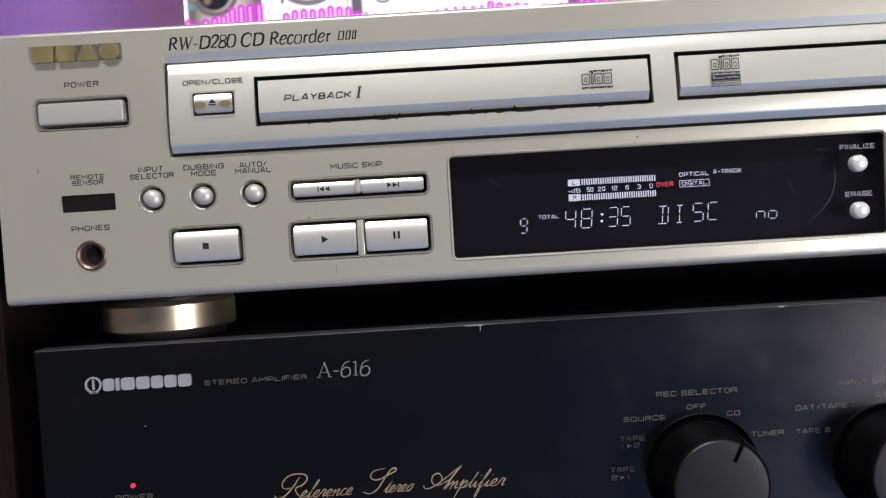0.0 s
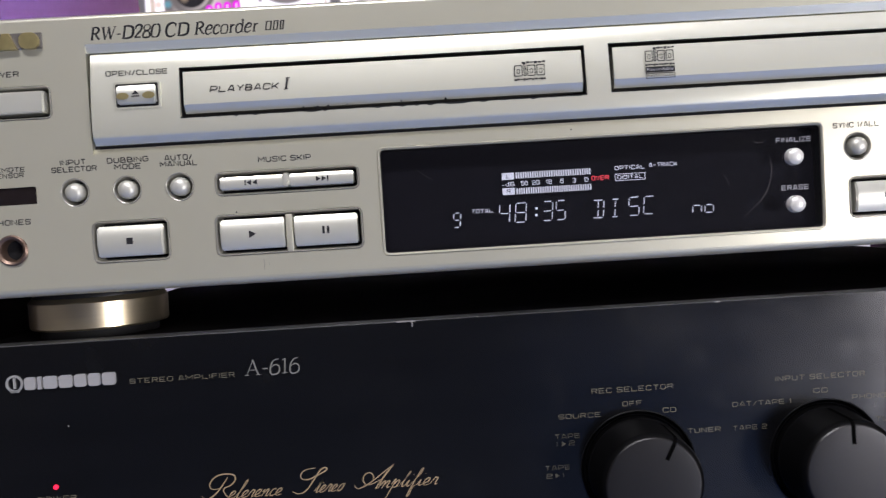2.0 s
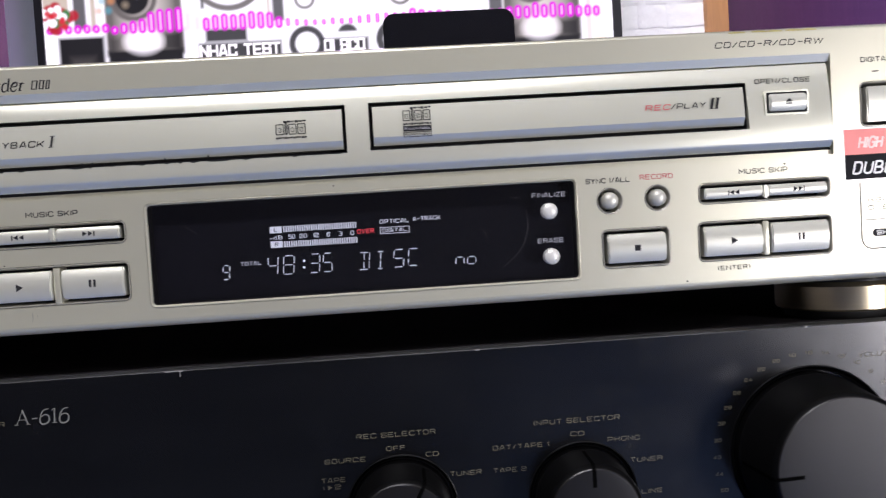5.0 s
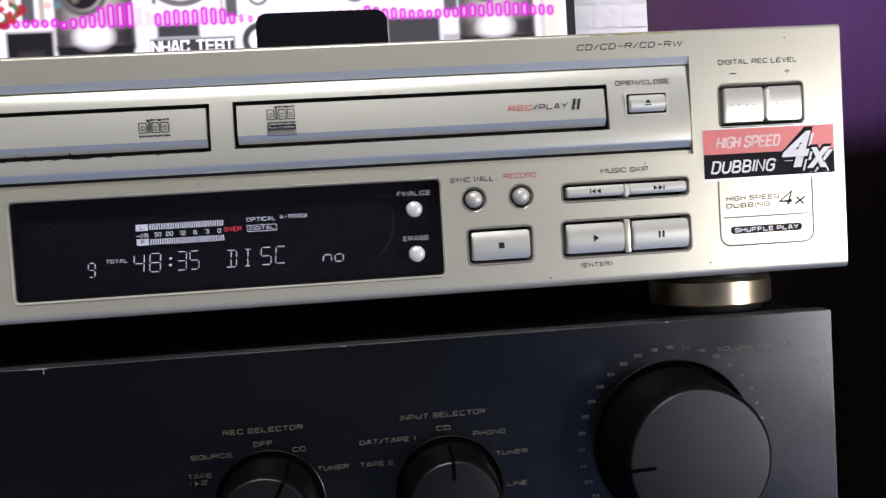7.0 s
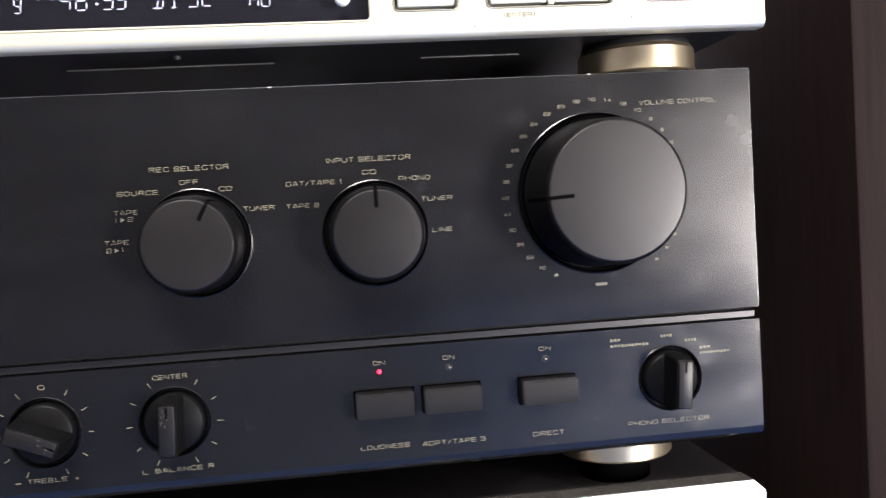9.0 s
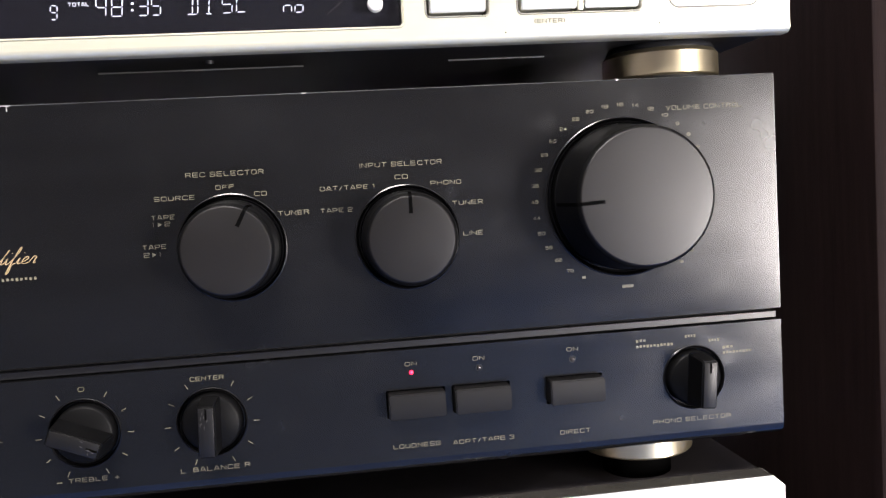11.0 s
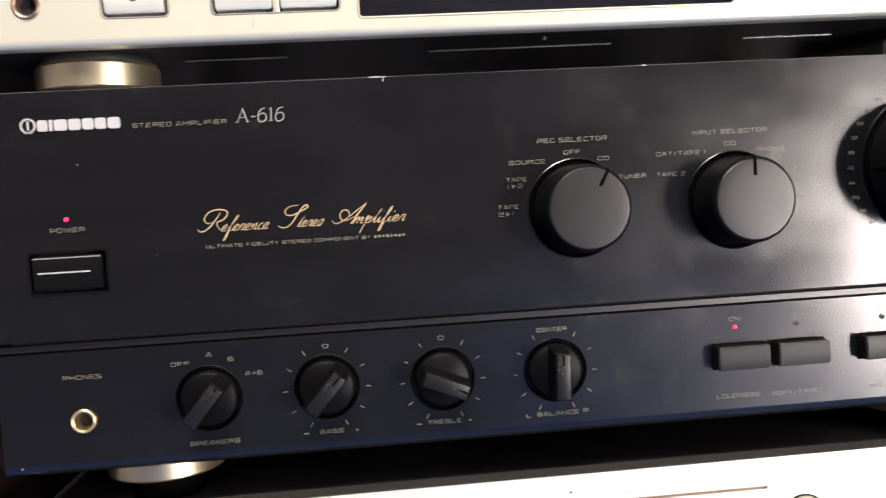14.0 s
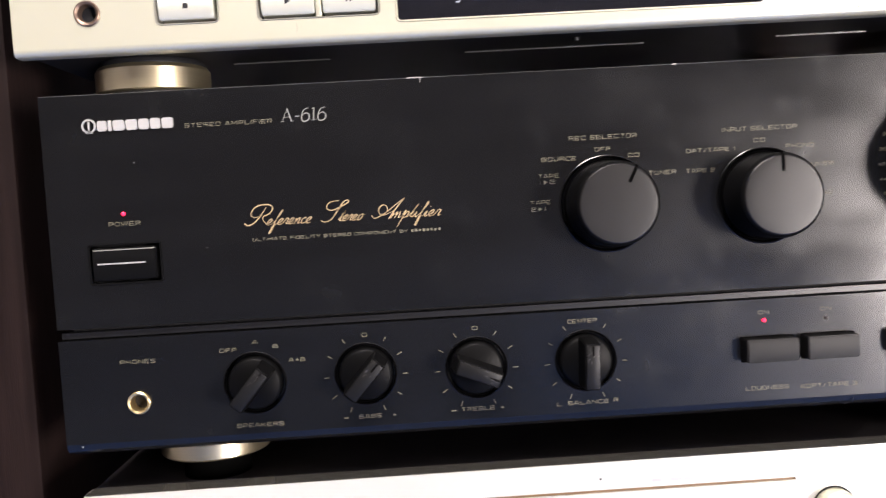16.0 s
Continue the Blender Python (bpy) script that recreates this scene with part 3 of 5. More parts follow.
# red and white flowers beside the first loudspeaker
for c, n, r in (((0.5, 0.015, 0.03), 18, 13), ((0.04, 0.22, 0.06), 7, 8), (WHITE, 7, 9), ((0.7, 0.02, 0.04), 6, 8)):
    for _ in range(n):
        paint(c, 0.95 * m_disc(random.gauss(-728, 17), random.gauss(534, 13), r * random.uniform(0.6, 1.1), 6))
for k in range(5):
    paint((0.1, 0.4, 0.5) if k % 2 else (0.8, 0.3, 0.1), 0.6 * m_disc(-632 + 7 * k, 545 + 22 * (k % 3), 8, 9))
# bold white strokes of the caption
for word, x0, x1 in (("NHAC", -408, -322), ("TEST", -308, -222), ("DISCO", -122, -26)):
    step = (x1 - x0) / len(word)
    for k, ch in enumerate(word):
        for path in GLYPHS[ch]:
            for (a, b, _), (c, d, _) in zip(path, path[1:]):
                p, q = np.array((x0 + step * (k + 0.09 * a), 430 + 2.9 * b)), np.array((x0 + step * (k + 0.09 * c), 430 + 2.9 * d))
                u = np.clip(((PX - p[0]) * (q - p)[0] + (PZ - p[1]) * (q - p)[1]) / ((q - p) @ (q - p)), 0, 1)
                paint(WHITE, np.clip(1.4 - np.hypot(PX - p[0] - u * (q - p)[0], PZ - p[1] - u * (q - p)[1]) / 2.4, 0, 1))
lit = bpy.data.materials.new("lit_screen")
lit.use_nodes = True
_b = lit.node_tree.nodes["Principled BSDF"]
_b.inputs["Base Color"].default_value, _b.inputs["Roughness"].default_value = (0.012, 0.012, 0.013, 1), 0.6
_b.inputs["Specular IOR Level"].default_value = 0.05
_a = lit.node_tree.nodes.new("ShaderNodeAttribute")
_a.attribute_name = "picture"
lit.node_tree.links.new(_a.outputs["Color"], _b.inputs["Emission Color"])
_b.inputs["Emission Strength"].default_value = 1.0
bm = bmesh.new()
rows = [[bm.verts.new((x, 1698, z)) for x in gx] for z in gz]
for a, b in zip(rows, rows[1:]):
    for k in range(len(gx) - 1):
        bm.faces.new((a[k], a[k + 1], b[k + 1], b[k]))
picture = part("screen", bm, lit, tv, "bright magenta and white picture", smooth=0)
colours = picture.data.color_attributes.new("picture", "FLOAT_COLOR", "POINT")
colours.data.foreach_set("color", np.dstack([IMG, np.ones(PX.shape)]).astype(np.float32).ravel())

# low cabinet before the far wall, glimpsed between the units
chest = thing("low_cabinet", 395, 1780, -1000, "low dark grey cabinet standing before the white stone wall", "cabinet")
part("body", box(205, 585, 1660, 1900, -940, 40, 3), COVER, chest)
part("plinth", box(220, 570, 1680, 1890, -1000, -940), WELL, chest)
for a, b in ((208, 393), (397, 582)):
    leaf = part("door", box(a, b, 1642, 1659.5, -935, 20, 2), COVER, chest)
    part("handle", box(385 if b < 395 else 400, 390 if b < 395 else 405, 1632, 1642.5, -520, -400, 1), CHIP, leaf)

# ---- the rack ----
rack = thing("hifi_rack", 19, 150, -1000, "tall dark brown wood veneer hi-fi rack, open at the back", "rack")
part("side_panel", box(-302, -232, 25, 282, -1000, 520, 1.5), WOOD, rack)
part("side_panel", box(268, 348, 25, 336, -1000, 520, 1.5), WOOD, rack)
part("shelf", box(-232, 268, 25, 340, -325, -303, 1), WOOD, rack)
part("shelf", box(-232, 268, 25, 330, 264, 286, 1), WOOD, rack)
part("shelf", box(-232, 268, 25, 330, -1000, -960, 1), WOOD, rack)
part("top_board", box(-302, 348, 20, 340, 520, 545, 1.5), WOOD, rack)

# ---- the silver twin-deck recorder ----
rec = thing("cd_recorder", 0, 150, 0, "silver twin-deck recorder with black display, standing on champagne feet", "recorder")
FX0, FX1, FZ0, FZ1 = -161.5, 161.2, 46.3, 78.2
T1, T2 = (-132.8, -4.7, 53.4, 69.4), (2.9, 131.0, 53.8, 69.6)
PROFILE = [(46.4, 0.1), (48.3, -1.75), (48.7, -1.95), (49.3, -2.05), (51.5, -2.15), (55, -2.05), (60, -1.6), (66, -0.85), (71, -0.05), (74.2, 0.5), (75.0, 0.95), (75.2, 1.5)]


def prof_y(z):
    for (za, ya), (zb, yb) in zip(PROFILE, PROFILE[1:]):
        if za <= z <= zb:
            return ya + (yb - ya) * (z - za) / (zb - za)
    return PROFILE[-1][1]


def swept(x0, x1, z0, z1, shift=0.0, depth=6.0, profile=prof_y, cuts=None):
    """A solid whose front follows the profile between z0 and z1."""
    zs = [z0] + [z for z in (cuts or [p[0] for p in PROFILE]) if z0 + 0.05 < z < z1 - 0.05] + [z1]
    bm = bmesh.new()
    a = [bm.verts.new((x0, profile(z) + shift, z)) for z in zs] + [bm.verts.new((x0, depth, z1)), bm.verts.new((x0, depth, z0))]
    b = [bm.verts.new((x1, v.co.y, v.co.z)) for v in a]
    n = len(a)
    for k in range(n):
        bm.faces.new((a[k], a[(k + 1) % n], b[(k + 1) % n], b[k]))
    bm.faces.new(a)
    bm.faces.new(b)
    bmesh.ops.recalc_face_normals(bm, faces=bm.faces[:])
    return bm


# face plate with its openings
wells = {
    "power": (-203.0, -174.0, 56.7, 65.4, 1.0),
    "skip": (-123.3, -79.4, 29.2, 35.1, 1.2),
    "stop": (-162.8, -140.3, 10.3, 21.8, 1.2),
    "play": (-124.2, -79.1, 10.2, 21.6, 1.2),
    "skip_two": (113.9, 158.7, 30.0, 35.5, 1.2),
    "stop_two": (79.8, 101.7, 10.2, 21.8, 1.2),
    "play_two": (113.1, 158.8, 10.4, 22.4, 1.2),
    "level": (172.0, 202.3, 53.2, 67.0, 1.2),
}
domes = [(-168.0, 32.3), (-151.6, 32.2), (-135.2, 32.2), (82.3, 32.4), (98.8, 32.5)]
DISPLAY = (-71.6, 70.6, 7.1, 40.0)
SENSOR = (-197.4, -180.0, 29.4, 34.9)
PHONES = (-188.8, 15.2)
holes = [rrect(a - 0.95, b + 0.95, c - 0.95, d + 0.95, r + 0.95) for a, b, c, d, r in wells.values()] + [ring(x, z, 4.6, 32) for x, z in domes]
holes += [rrect(DISPLAY[0] - 0.9, DISPLAY[1] + 0.9, DISPLAY[2] - 0.9, DISPLAY[3] + 0.9, 2.2), rrect(*SENSOR, 0.4), ring(*PHONES, 4.9, 28), rrect(FX0, FX1, FZ0 - 2.5, FZ1)]
front = plate(rrect(-217.3, 217.3, 2.7, 86.2), holes, 0, 7)
part("front_panel", front, SILVER, rec)


def lip(y):
    """Rounded upper and lower edges of the face."""
    out = []
    for z, s, h, d in ((2.7, -1, 2.6, 2.4), (86.2, 1, 1.3, 1.4)):
        bm = bmesh.new()
        arc = [(d - d * math.cos(radians(a)), z + s * h * math.sin(radians(a))) for a in (0, 15, 30, 45, 60, 75, 90)] + [(7.0, z + s * h), (7.0, z)]
        a = [bm.verts.new((-217.3, q[0], q[1])) for q in arc]
        b = [bm.verts.new((217.3, q[0], q[1])) for q in arc]
        n = len(a)
        for k in range(n):
            bm.faces.new((a[k], a[(k + 1) % n], b[(k + 1) % n], b[k]))
        bm.faces.new(a), bm.faces.new(b)
        bmesh.ops.recalc_face_normals(bm, faces=bm.faces[:])
        out.append(bm)
    return join(out)


part("rounded_edge", lip(0), SILVER, rec)
part("inner_panel", box(-216, 216, 7.2, 9.0, 2, 85), WELL, rec)
case = part("case", plate(rrect(-213, 213, 0.6, 84), [], 9, 300), COVER, rec, "black steel case")
for x0, x1 in ((-143, -102), (-44, 34), (92, 132)):
    part("vent_lip", box(x0, x1, 39, 39.6, 0.1, 0.7, 0.1, 1), EDGE, rec)
part("screw", turned_z(0.5, 20, [(0, -0.9), (1.3, -0.7), (1.7, 0.7)], 16), COVER, rec)

# overhanging edge above the tray fascia, then the bulged fascia with two tray openings
over = lambda z: (z - 75.5) / 2.7 * -1.9 + 1.9
part("fascia_bevel", swept(FX0, FX1, 75.6, FZ1, 0, 7, lambda z: 1.3 - (z - 75.6) / 2.6 * 1.3, [76.5]), FASCIA, rec)
pieces = [swept(FX0 + 1.2, T1[0], 46.4, 75.2), swept(T1[1], T2[0], 46.4, 75.2), swept(T2[1], FX1 - 1.2, 46.4, 75.2)]
for t in (T1, T2):
    pieces += [swept(t[0], t[1], 46.4, t[2]), swept(t[0], t[1], t[3], 75.2)]
bm = join(pieces)
bmesh.ops.remove_doubles(bm, verts=bm.verts, dist=0.01)
part("tray_fascia", bm, FASCIA, rec)
part("fascia_step", box(FX0, FX1, 1.5, 7, FZ0 - 2.5, FZ0 - 0.9), SILVER, rec)
part("fascia_gap", box(FX0, FX1, 2.2, 6.9, FZ0 - 0.9, FZ0 + 0.05), WELL, rec)
for a in (FX0 + 0.05, FX1 - 1.15):
    part("fascia_gap", box(a, a + 1.1, 3, 6.5, 46.4, 75.4), WELL, rec)
for side, t in enumerate((T1, T2)):
    x0, x1, z0, z1 = t[0] + 1.3, t[1] - 1.2, t[2] + 1.4, t[3] - 1.5

    def tray_y(z, z0=z0):
        return prof_y(z) - 0.15 + 1.9 * max(0.0, 1 - (z - z0) / 2.7)

    bm = swept(x0, x1, z0, z1, 0, 12, tray_y, [z0 + 2.7, z0 + 3.2, z0 + 5, z0 + 8, z1 - 0.5])
    tray = part("disc_tray", bm, FASCIA, rec)
    for lx0, lx1, ly, lz0, lz1 in ((t[0], t[0] + 0.2, -0.3, t[2], t[3]), (t[1] - 0.2, t[1], -0.3, t[2], t[3]), (t[0], t[1], -1.9, t[2], t[2] + 0.2), (t[0], t[1], 0.3, t[3] - 0.2, t[3])):
        part("tray_liner", box(lx0, lx1, ly, 5.8, lz0, lz1), WELL, rec)
    part("tray_gap", box(t[0] - 0.5, t[1] + 0.5, 5.8, 7.0, t[2] - 0.5, t[3] + 0.5), WELL, rec)
    # the disc badge, as plain outlined shapes
    bx, bz = ((-27.6, 59.3), (14.1, 61.6))[side]
    yb = prof_y(bz - (4.2 if side else 0)) - 0.35
    w = 10.0 if side == 0 else 9.4
    marks = [rrect(*d) for d in dashes(bx + 2.6, bx + w, bz + 4.95, bz + 5.7, 1.0, 0.18) + dashes(bx, bx + w, bz - 0.25, bz + 0.45, 0.75, 0.14)]
    part("badge_bar", join([flat(l, yb) for l in marks]), INK, tray, smooth=0)
    outlines = []
    for k, (a, b, top) in enumerate(((0, 2.6, 3.9), (2.9, 3.7, 4.5), (4.0, 6.5, 3.9), (6.8, 9.4, 3.9))):
        o = rrect(bx + a * w / 9.6, bx + b * w / 9.6, bz + 1.1, bz + 1.1 + top - 0.4, 0.35, 2)
        i = rrect(bx + a * w / 9.6 + 0.28, bx + b * w / 9.6 - 0.28, bz + 1.38, bz + 0.82 + top - 0.4, 0.2, 2)
        q = plate(o, [i], yb, yb)
        outlines.append(q)
        if k != 1:
            m = (a + b) / 2 * w / 9.6
            outlines.append(plate(rrect(bx + m - 0.5, bx + m + 0.5, bz + 1.9, bz + 3.4, 0.3, 2), [rrect(bx + m - 0.32, bx + m + 0.32, bz + 2.1, bz + 3.2, 0.2, 2)], yb, yb))
    part("badge_outline", join(outlines), INK, tray, smooth=0)
    if side:
        part("badge_panel", flat(rrect(bx, bx + w, bz - 2.3, bz - 0.5), yb - 0.1), INK, tray, smooth=0)
        part("badge_panel", plate(rrect(bx, bx + w, bz - 4.2, bz - 2.5), [rrect(bx + 0.2, bx + w - 0.2, bz - 4.0, bz - 2.7)], yb - 0.15, yb - 0.15), INK, tray, smooth=0)
        write(tray, "Recordable", bx + 0.5, bx + w - 0.5, bz - 1.8, 1.0, WHITE_INK, yb - 0.1)
        write(tray, "ReWritable", bx + 0.5, bx + w - 0.5, bz - 3.7, 0.9, INK, yb - 0.05)
    # ragged dark lower edge of the opening
    random.seed(31 + side)
    bm, row, x = bmesh.new(), [], t[0]
    while x <= t[1]:
        lo = t[2] - random.choice((0.04, 0.06, 0.1, 0.16, 0.4 if side == 0 else 0.1))
        row.append((bm.verts.new((x, prof_y(lo) - 0.03, lo)), bm.verts.new((x, prof_y(t[2]) - 0.03, t[2] + 0.25))))
        x += random.uniform(0.5, 2.2)
    for a, b in zip(row, row[1:]):
        bm.faces.new((a[0], b[0], b[1], a[1]))
    part("worn_edge", bm, WELL, tray, smooth=0)
    # dark worn spots along the tray's lower edge
    random.seed(20 + side)
    if side == 0:
        spots = [flat(ring(random.uniform(-95, -45), 54.4 + random.uniform(-0.3, 0.5), random.uniform(0.15, 0.5), 7), prof_y(54) - 0.7) for _ in range(14)]
        part("worn_spot", join(spots), WELL, tray, smooth=0)
yt = prof_y(60.6) - 0.15
write(rec, "PLAYBACK", -123.4, -101.9, 60.8, 2.1, INK, yt - 0.03, 0.25)
part("lettering", join([flat([(-99.9, 60.5), (-99.25, 60.5), (-98.45, 64.2), (-99.1, 64.2)], yt - 0.26), flat([(-100.3, 60.5), (-98.85, 60.5), (-98.8, 60.75), (-100.25, 60.75)], yt - 0.28), flat([(-99.5, 63.95), (-98.05, 63.95), (-98.0, 64.2), (-99.45, 64.2)], yt - 0.28)]), INK, rec, smooth=0)
write(rec, "REC", 95.5, 104.0, 61.7, 1.9, RED_INK, yt - 0.15, 0.2)
write(rec, "/PLAY", 104.3, 116.2, 61.8, 1.9, INK, yt - 0.15, 0.2)
part("lettering", serif_bm("II", 117.6, 121.4, 61.3, 3.6, yt - 0.26, 0.2, 1.2), INK, rec, smooth=0)
part("worn_spot", join([flat(ring(-50.9, 73.6, 0.4, 8), prof_y(73.5) - 0.1), flat(ring(-49.6, 74.9, 0.25, 8), prof_y(74.9) - 0.1), flat(ring(-51.8, 73.2, 0.25, 8), prof_y(73.2) - 0.1)]), WELL, rec, smooth=0)


def rim(x0, x1, z0, z1, r, y=0.0, deep=6.9):
    """A rounded frame round a well, sloping in to the well's wall."""
    bm = bmesh.new()
    loops = [[bm.verts.new((px, y + dy, pz)) for px, pz in rrect(x0 - o, x1 + o, z0 - o, z1 + o, max(0.1, r + o))] for o, dy in ((0.8, 0.5), (0.8, -0.1), (0.68, -0.28), (0.5, -0.3), (0.36, -0.16), (0.06, 0.16 * deep), (0.0, 0.22 * deep), (0.0, deep))]
    n = len(loops[0])
    for a, b in zip(loops, loops[1:]):
        for k in range(n):
            bm.faces.new((a[k], a[(k + 1) % n], b[(k + 1) % n], b[k]))
    bmesh.ops.recalc_face_normals(bm, faces=bm.faces[:])
    return bm


def key(x0, x1, z0, z1, y0, y1, belly=0.0):
    bm = box(x0, x1, y0, y1, z0, z1)
    if belly:
        bmesh.ops.subdivide_edges(bm, edges=[e for e in bm.edges if abs(e.verts[0].co.z - e.verts[1].co.z) > 1], cuts=7)
        for v in bm.verts:
            if v.co.y < (y0 + y1) / 2:
                s = (v.co.z - (z0 + z1) / 2) / ((z1 - z0) / 2)
                v.co.y += belly * s * s
    es = [e for e in bm.edges if e.calc_face_angle(0) > 0.6]
    bmesh.ops.bevel(bm, geom=es, offset=0.45, segments=2, affect="EDGES")
    return bm


ARROW_R = lambda x, z, s: [(x - s * 0.8, z - s), (x + s, z), (x - s * 0.8, z + s)]
ARROW_L = lambda x, z, s: [(x + s * 0.8, z + s), (x - s, z), (x + s * 0.8, z - s)]


def symbols(parent, loops, y):
    part("symbol", join([flat(l, y) for l in loops]), INK, parent, smooth=0)


for name, (x0, x1, z0, z1, r) in wells.items():
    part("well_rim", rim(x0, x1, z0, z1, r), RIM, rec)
    cuts = {"power": [], "stop": [], "stop_two": [], "level": [188.1]}.get(name, [(x0 + x1) / 2])
    xs = [x0 + 0.9] + cuts + [x1 - 0.9]
    for k in range(len(xs) - 1):
        a, b = xs[k] + (0.35 if k else 0), xs[k + 1] - (0.35 if k + 2 < len(xs) else 0)
        if name in ("level", "skip", "skip_two"):
            a, b = a + (0.35 if k else 0), b - (0 if k else 0.35)
        if name.startswith("play"):
            a, b = a + (1.3 if k else 0), b - (0 if k else 1.1)
        c, m = (a + b) / 2, (z0 + z1) / 2
        proud = -1.6 if name not in ("skip", "skip_two") else -1.3
        ob = part({"level": "level_key", "power": "power_key"}.get(name, "key"), key(a, b, z0 + 0.9, z1 - 0.9, proud, 6, 1.1 if z1 < 24 else 0.12 if name == "power" else 0.5), BUTTON, rec)
        y = proud - 0.08
        if name.startswith("stop"):
            symbols(ob, [rrect(c - 1.0, c + 1.0, m - 1.0, m + 1.0)], y)
        elif name.startswith("play"):
            symbols(ob, [ARROW_R(c, m, 1.25)] if k == 0 else [rrect(c - 1.1, c - 0.35, m - 1.2, m + 1.2), rrect(c + 0.35, c + 1.1, m - 1.2, m + 1.2)], y)
        elif name.startswith("skip"):
            if k == 0:
                symbols(ob, [rrect(c - 2.3, c - 1.9, m - 0.85, m + 0.85), ARROW_L(c - 0.9, m, 0.85), ARROW_L(c + 0.9, m, 0.85)], y)
            else:
                symbols(ob, [ARROW_R(c - 0.9, m, 0.85), ARROW_R(c + 0.9, m, 0.85), rrect(c + 1.9, c + 2.3, m - 0.85, m + 0.85)], y)
for x0, z1 in ((-101.65, 21.6), (135.95, 22.4)):
    part("key_divider", box(x0 - 1.1, x0 + 1.1, -0.35, 6, z1 - 11.8, z1 - 0.05, 0.3), SILVER, rec)
for x0 in (-102.6, 134.9):
    part("rocker_bridge", key(x0, x0 + 2.0, 30.2, 34.6, -1.9, 5), BUTTON, rec)
part("rocker_bridge", key(187.4, 189.2, 55.0, 65.2, -2.3, 5), BUTTON, rec)
for k, x in enumerate((175.5, 178, 181, 183.5, 192, 195, 198)):
    part("worn_spot", flat(ring(x, 60.2 - 0.1 * k, 0.22, 7), -1.72), WELL, rec, smooth=0)

# eject keys on the fascia
for x0, x1, z0, z1 in ((-152.4, -139.0, 57.6, 65.0), (137.2, 151.6, 58.5, 65.7)):
    c, m = (x0 + x1) / 2, (z0 + z1) / 2
    y = prof_y(m)
    part("well_rim", plate(rrect(x0 - 0.5, x1 + 0.5, z0 - 0.5, z1 + 0.5, 0.8), [rrect(x0 + 0.1, x1 - 0.1, z0 + 0.1, z1 - 0.1, 0.5)], y - 0.75, y + 2), FASCIA, rec)
    part("key_gap", flat(rrect(x0, x1, z0, z1), y - 0.62), WELL, rec, smooth=0)
    ob = part("eject_key", key(x0 + 0.7, x1 - 0.7, z0 + 0.8, z1 - 0.7, y - 2.3, y + 2, 0.8), BUTTON, rec)
    symbols(ob, [[(c - 1.2, m), (c + 1.2, m), (c, m + 1.3)], rrect(c - 1.2, c + 1.2, m - 0.75, m - 0.35)], y - 2.4)
    if x0 < 0:
        part("worn_patch", join([flat([(c + sx + 2.0 * math.cos(a), m - 0.4 + 1.1 * math.sin(a)) for a in np.linspace(0, 6, 11)], y - 2.36) for sx in (-4.0, 4.0)]), GOLD_WORN, ob, "yellowed worn patch", smooth=0)

# round keys
for x, z in domes:
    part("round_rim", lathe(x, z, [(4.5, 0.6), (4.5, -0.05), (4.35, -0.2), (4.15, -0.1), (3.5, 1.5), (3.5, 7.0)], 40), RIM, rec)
    part("round_key", lathe(x, z, [(2.95, 6), (2.95, 0.1), (2.85, -0.7), (2.5, -1.3), (1.9, -1.75), (1.1, -2.05), (0, -2.15)], 32), CHROME, rec)

# phones socket and remote window
part("socket_ring", lathe(*PHONES, [(4.9, 0.5), (4.9, -0.5), (4.4, -0.9), (3.6, -0.5), (3.1, 0.6), (3.1, 6)], 36), COPPER, rec)
part("socket_bore", lathe(*PHONES, [(3.1, 3.0), (0, 3.0)], 24), WELL, rec)
part("remote_window", box(*SENSOR[:2], 0.6, 5, *SENSOR[2:]), SMOKED, rec)

# display: glass pane, dark back, glowing figures behind the pane
part("display_rim", rim(*DISPLAY, 1.3, 0.0, 1.25), SILVER, rec)
pane = part("display_pane", plate(rrect(*DISPLAY, 1.3), [], 0.5, 1.3), glass, rec)
pane.visible_shadow = False
part("display_liner", plate(rrect(*DISPLAY, 1.3), [rrect(DISPLAY[0] + 0.2, DISPLAY[1] - 0.2, DISPLAY[2] + 0.2, DISPLAY[3] - 0.2, 1.1)], 1.35, 6.0), WELL, rec)
part("display_back", box(DISPLAY[0] + 0.01, DISPLAY[1] - 0.01, 6.0, 7.1, DISPLAY[2] + 0.01, DISPLAY[3] - 0.01), BLACK_ACRYLIC, rec)
YD = 4.6
cells = lambda z: [flat(rrect(-28.2 + 0.775 * k, -27.75 + 0.775 * k, z, z + 2.0), YD) for k in range(32)]
part("level_meter", join(cells(28.6)), VFD_DIM, rec, smooth=0)
part("level_meter", join(cells(23.5)), VFD_DIM, rec, smooth=0)
for ch, z in (("L", 28.4), ("R", 23.5)):
    part("channel_flag", plate(rrect(-32.7, -28.7, z, z + 2.2), [], YD, YD), VFD_DIM, rec, smooth=0)
    write(rec, ch, -31.3, -30.1, z + 0.45, 1.3, BLACK_ACRYLIC, YD - 0.1, 0, 0.02)
for s, x0, x1 in (("-dB", -32.8, -28.6), ("50", -26.6, -24.4), ("20", -22.9, -20.5), ("12", -18.4, -16.4), ("6", -13.8, -12.6), ("3", -9.8, -8.6), ("0", -5.8, -4.6)):
    write(rec, s, x0, x1, 26.2, 1.5, VFD_DIM, YD)
write(rec, "OVER", -3.5, 2.2, 26.5, 1.5, VFD_RED, YD)
write(rec, "OPTICAL", 4.2, 14.2, 29.4, 1.4, VFD_DIM, YD)
write(rec, "A-TRACK", 15.5, 24.9, 29.7, 1.4, VFD_DIM, YD)
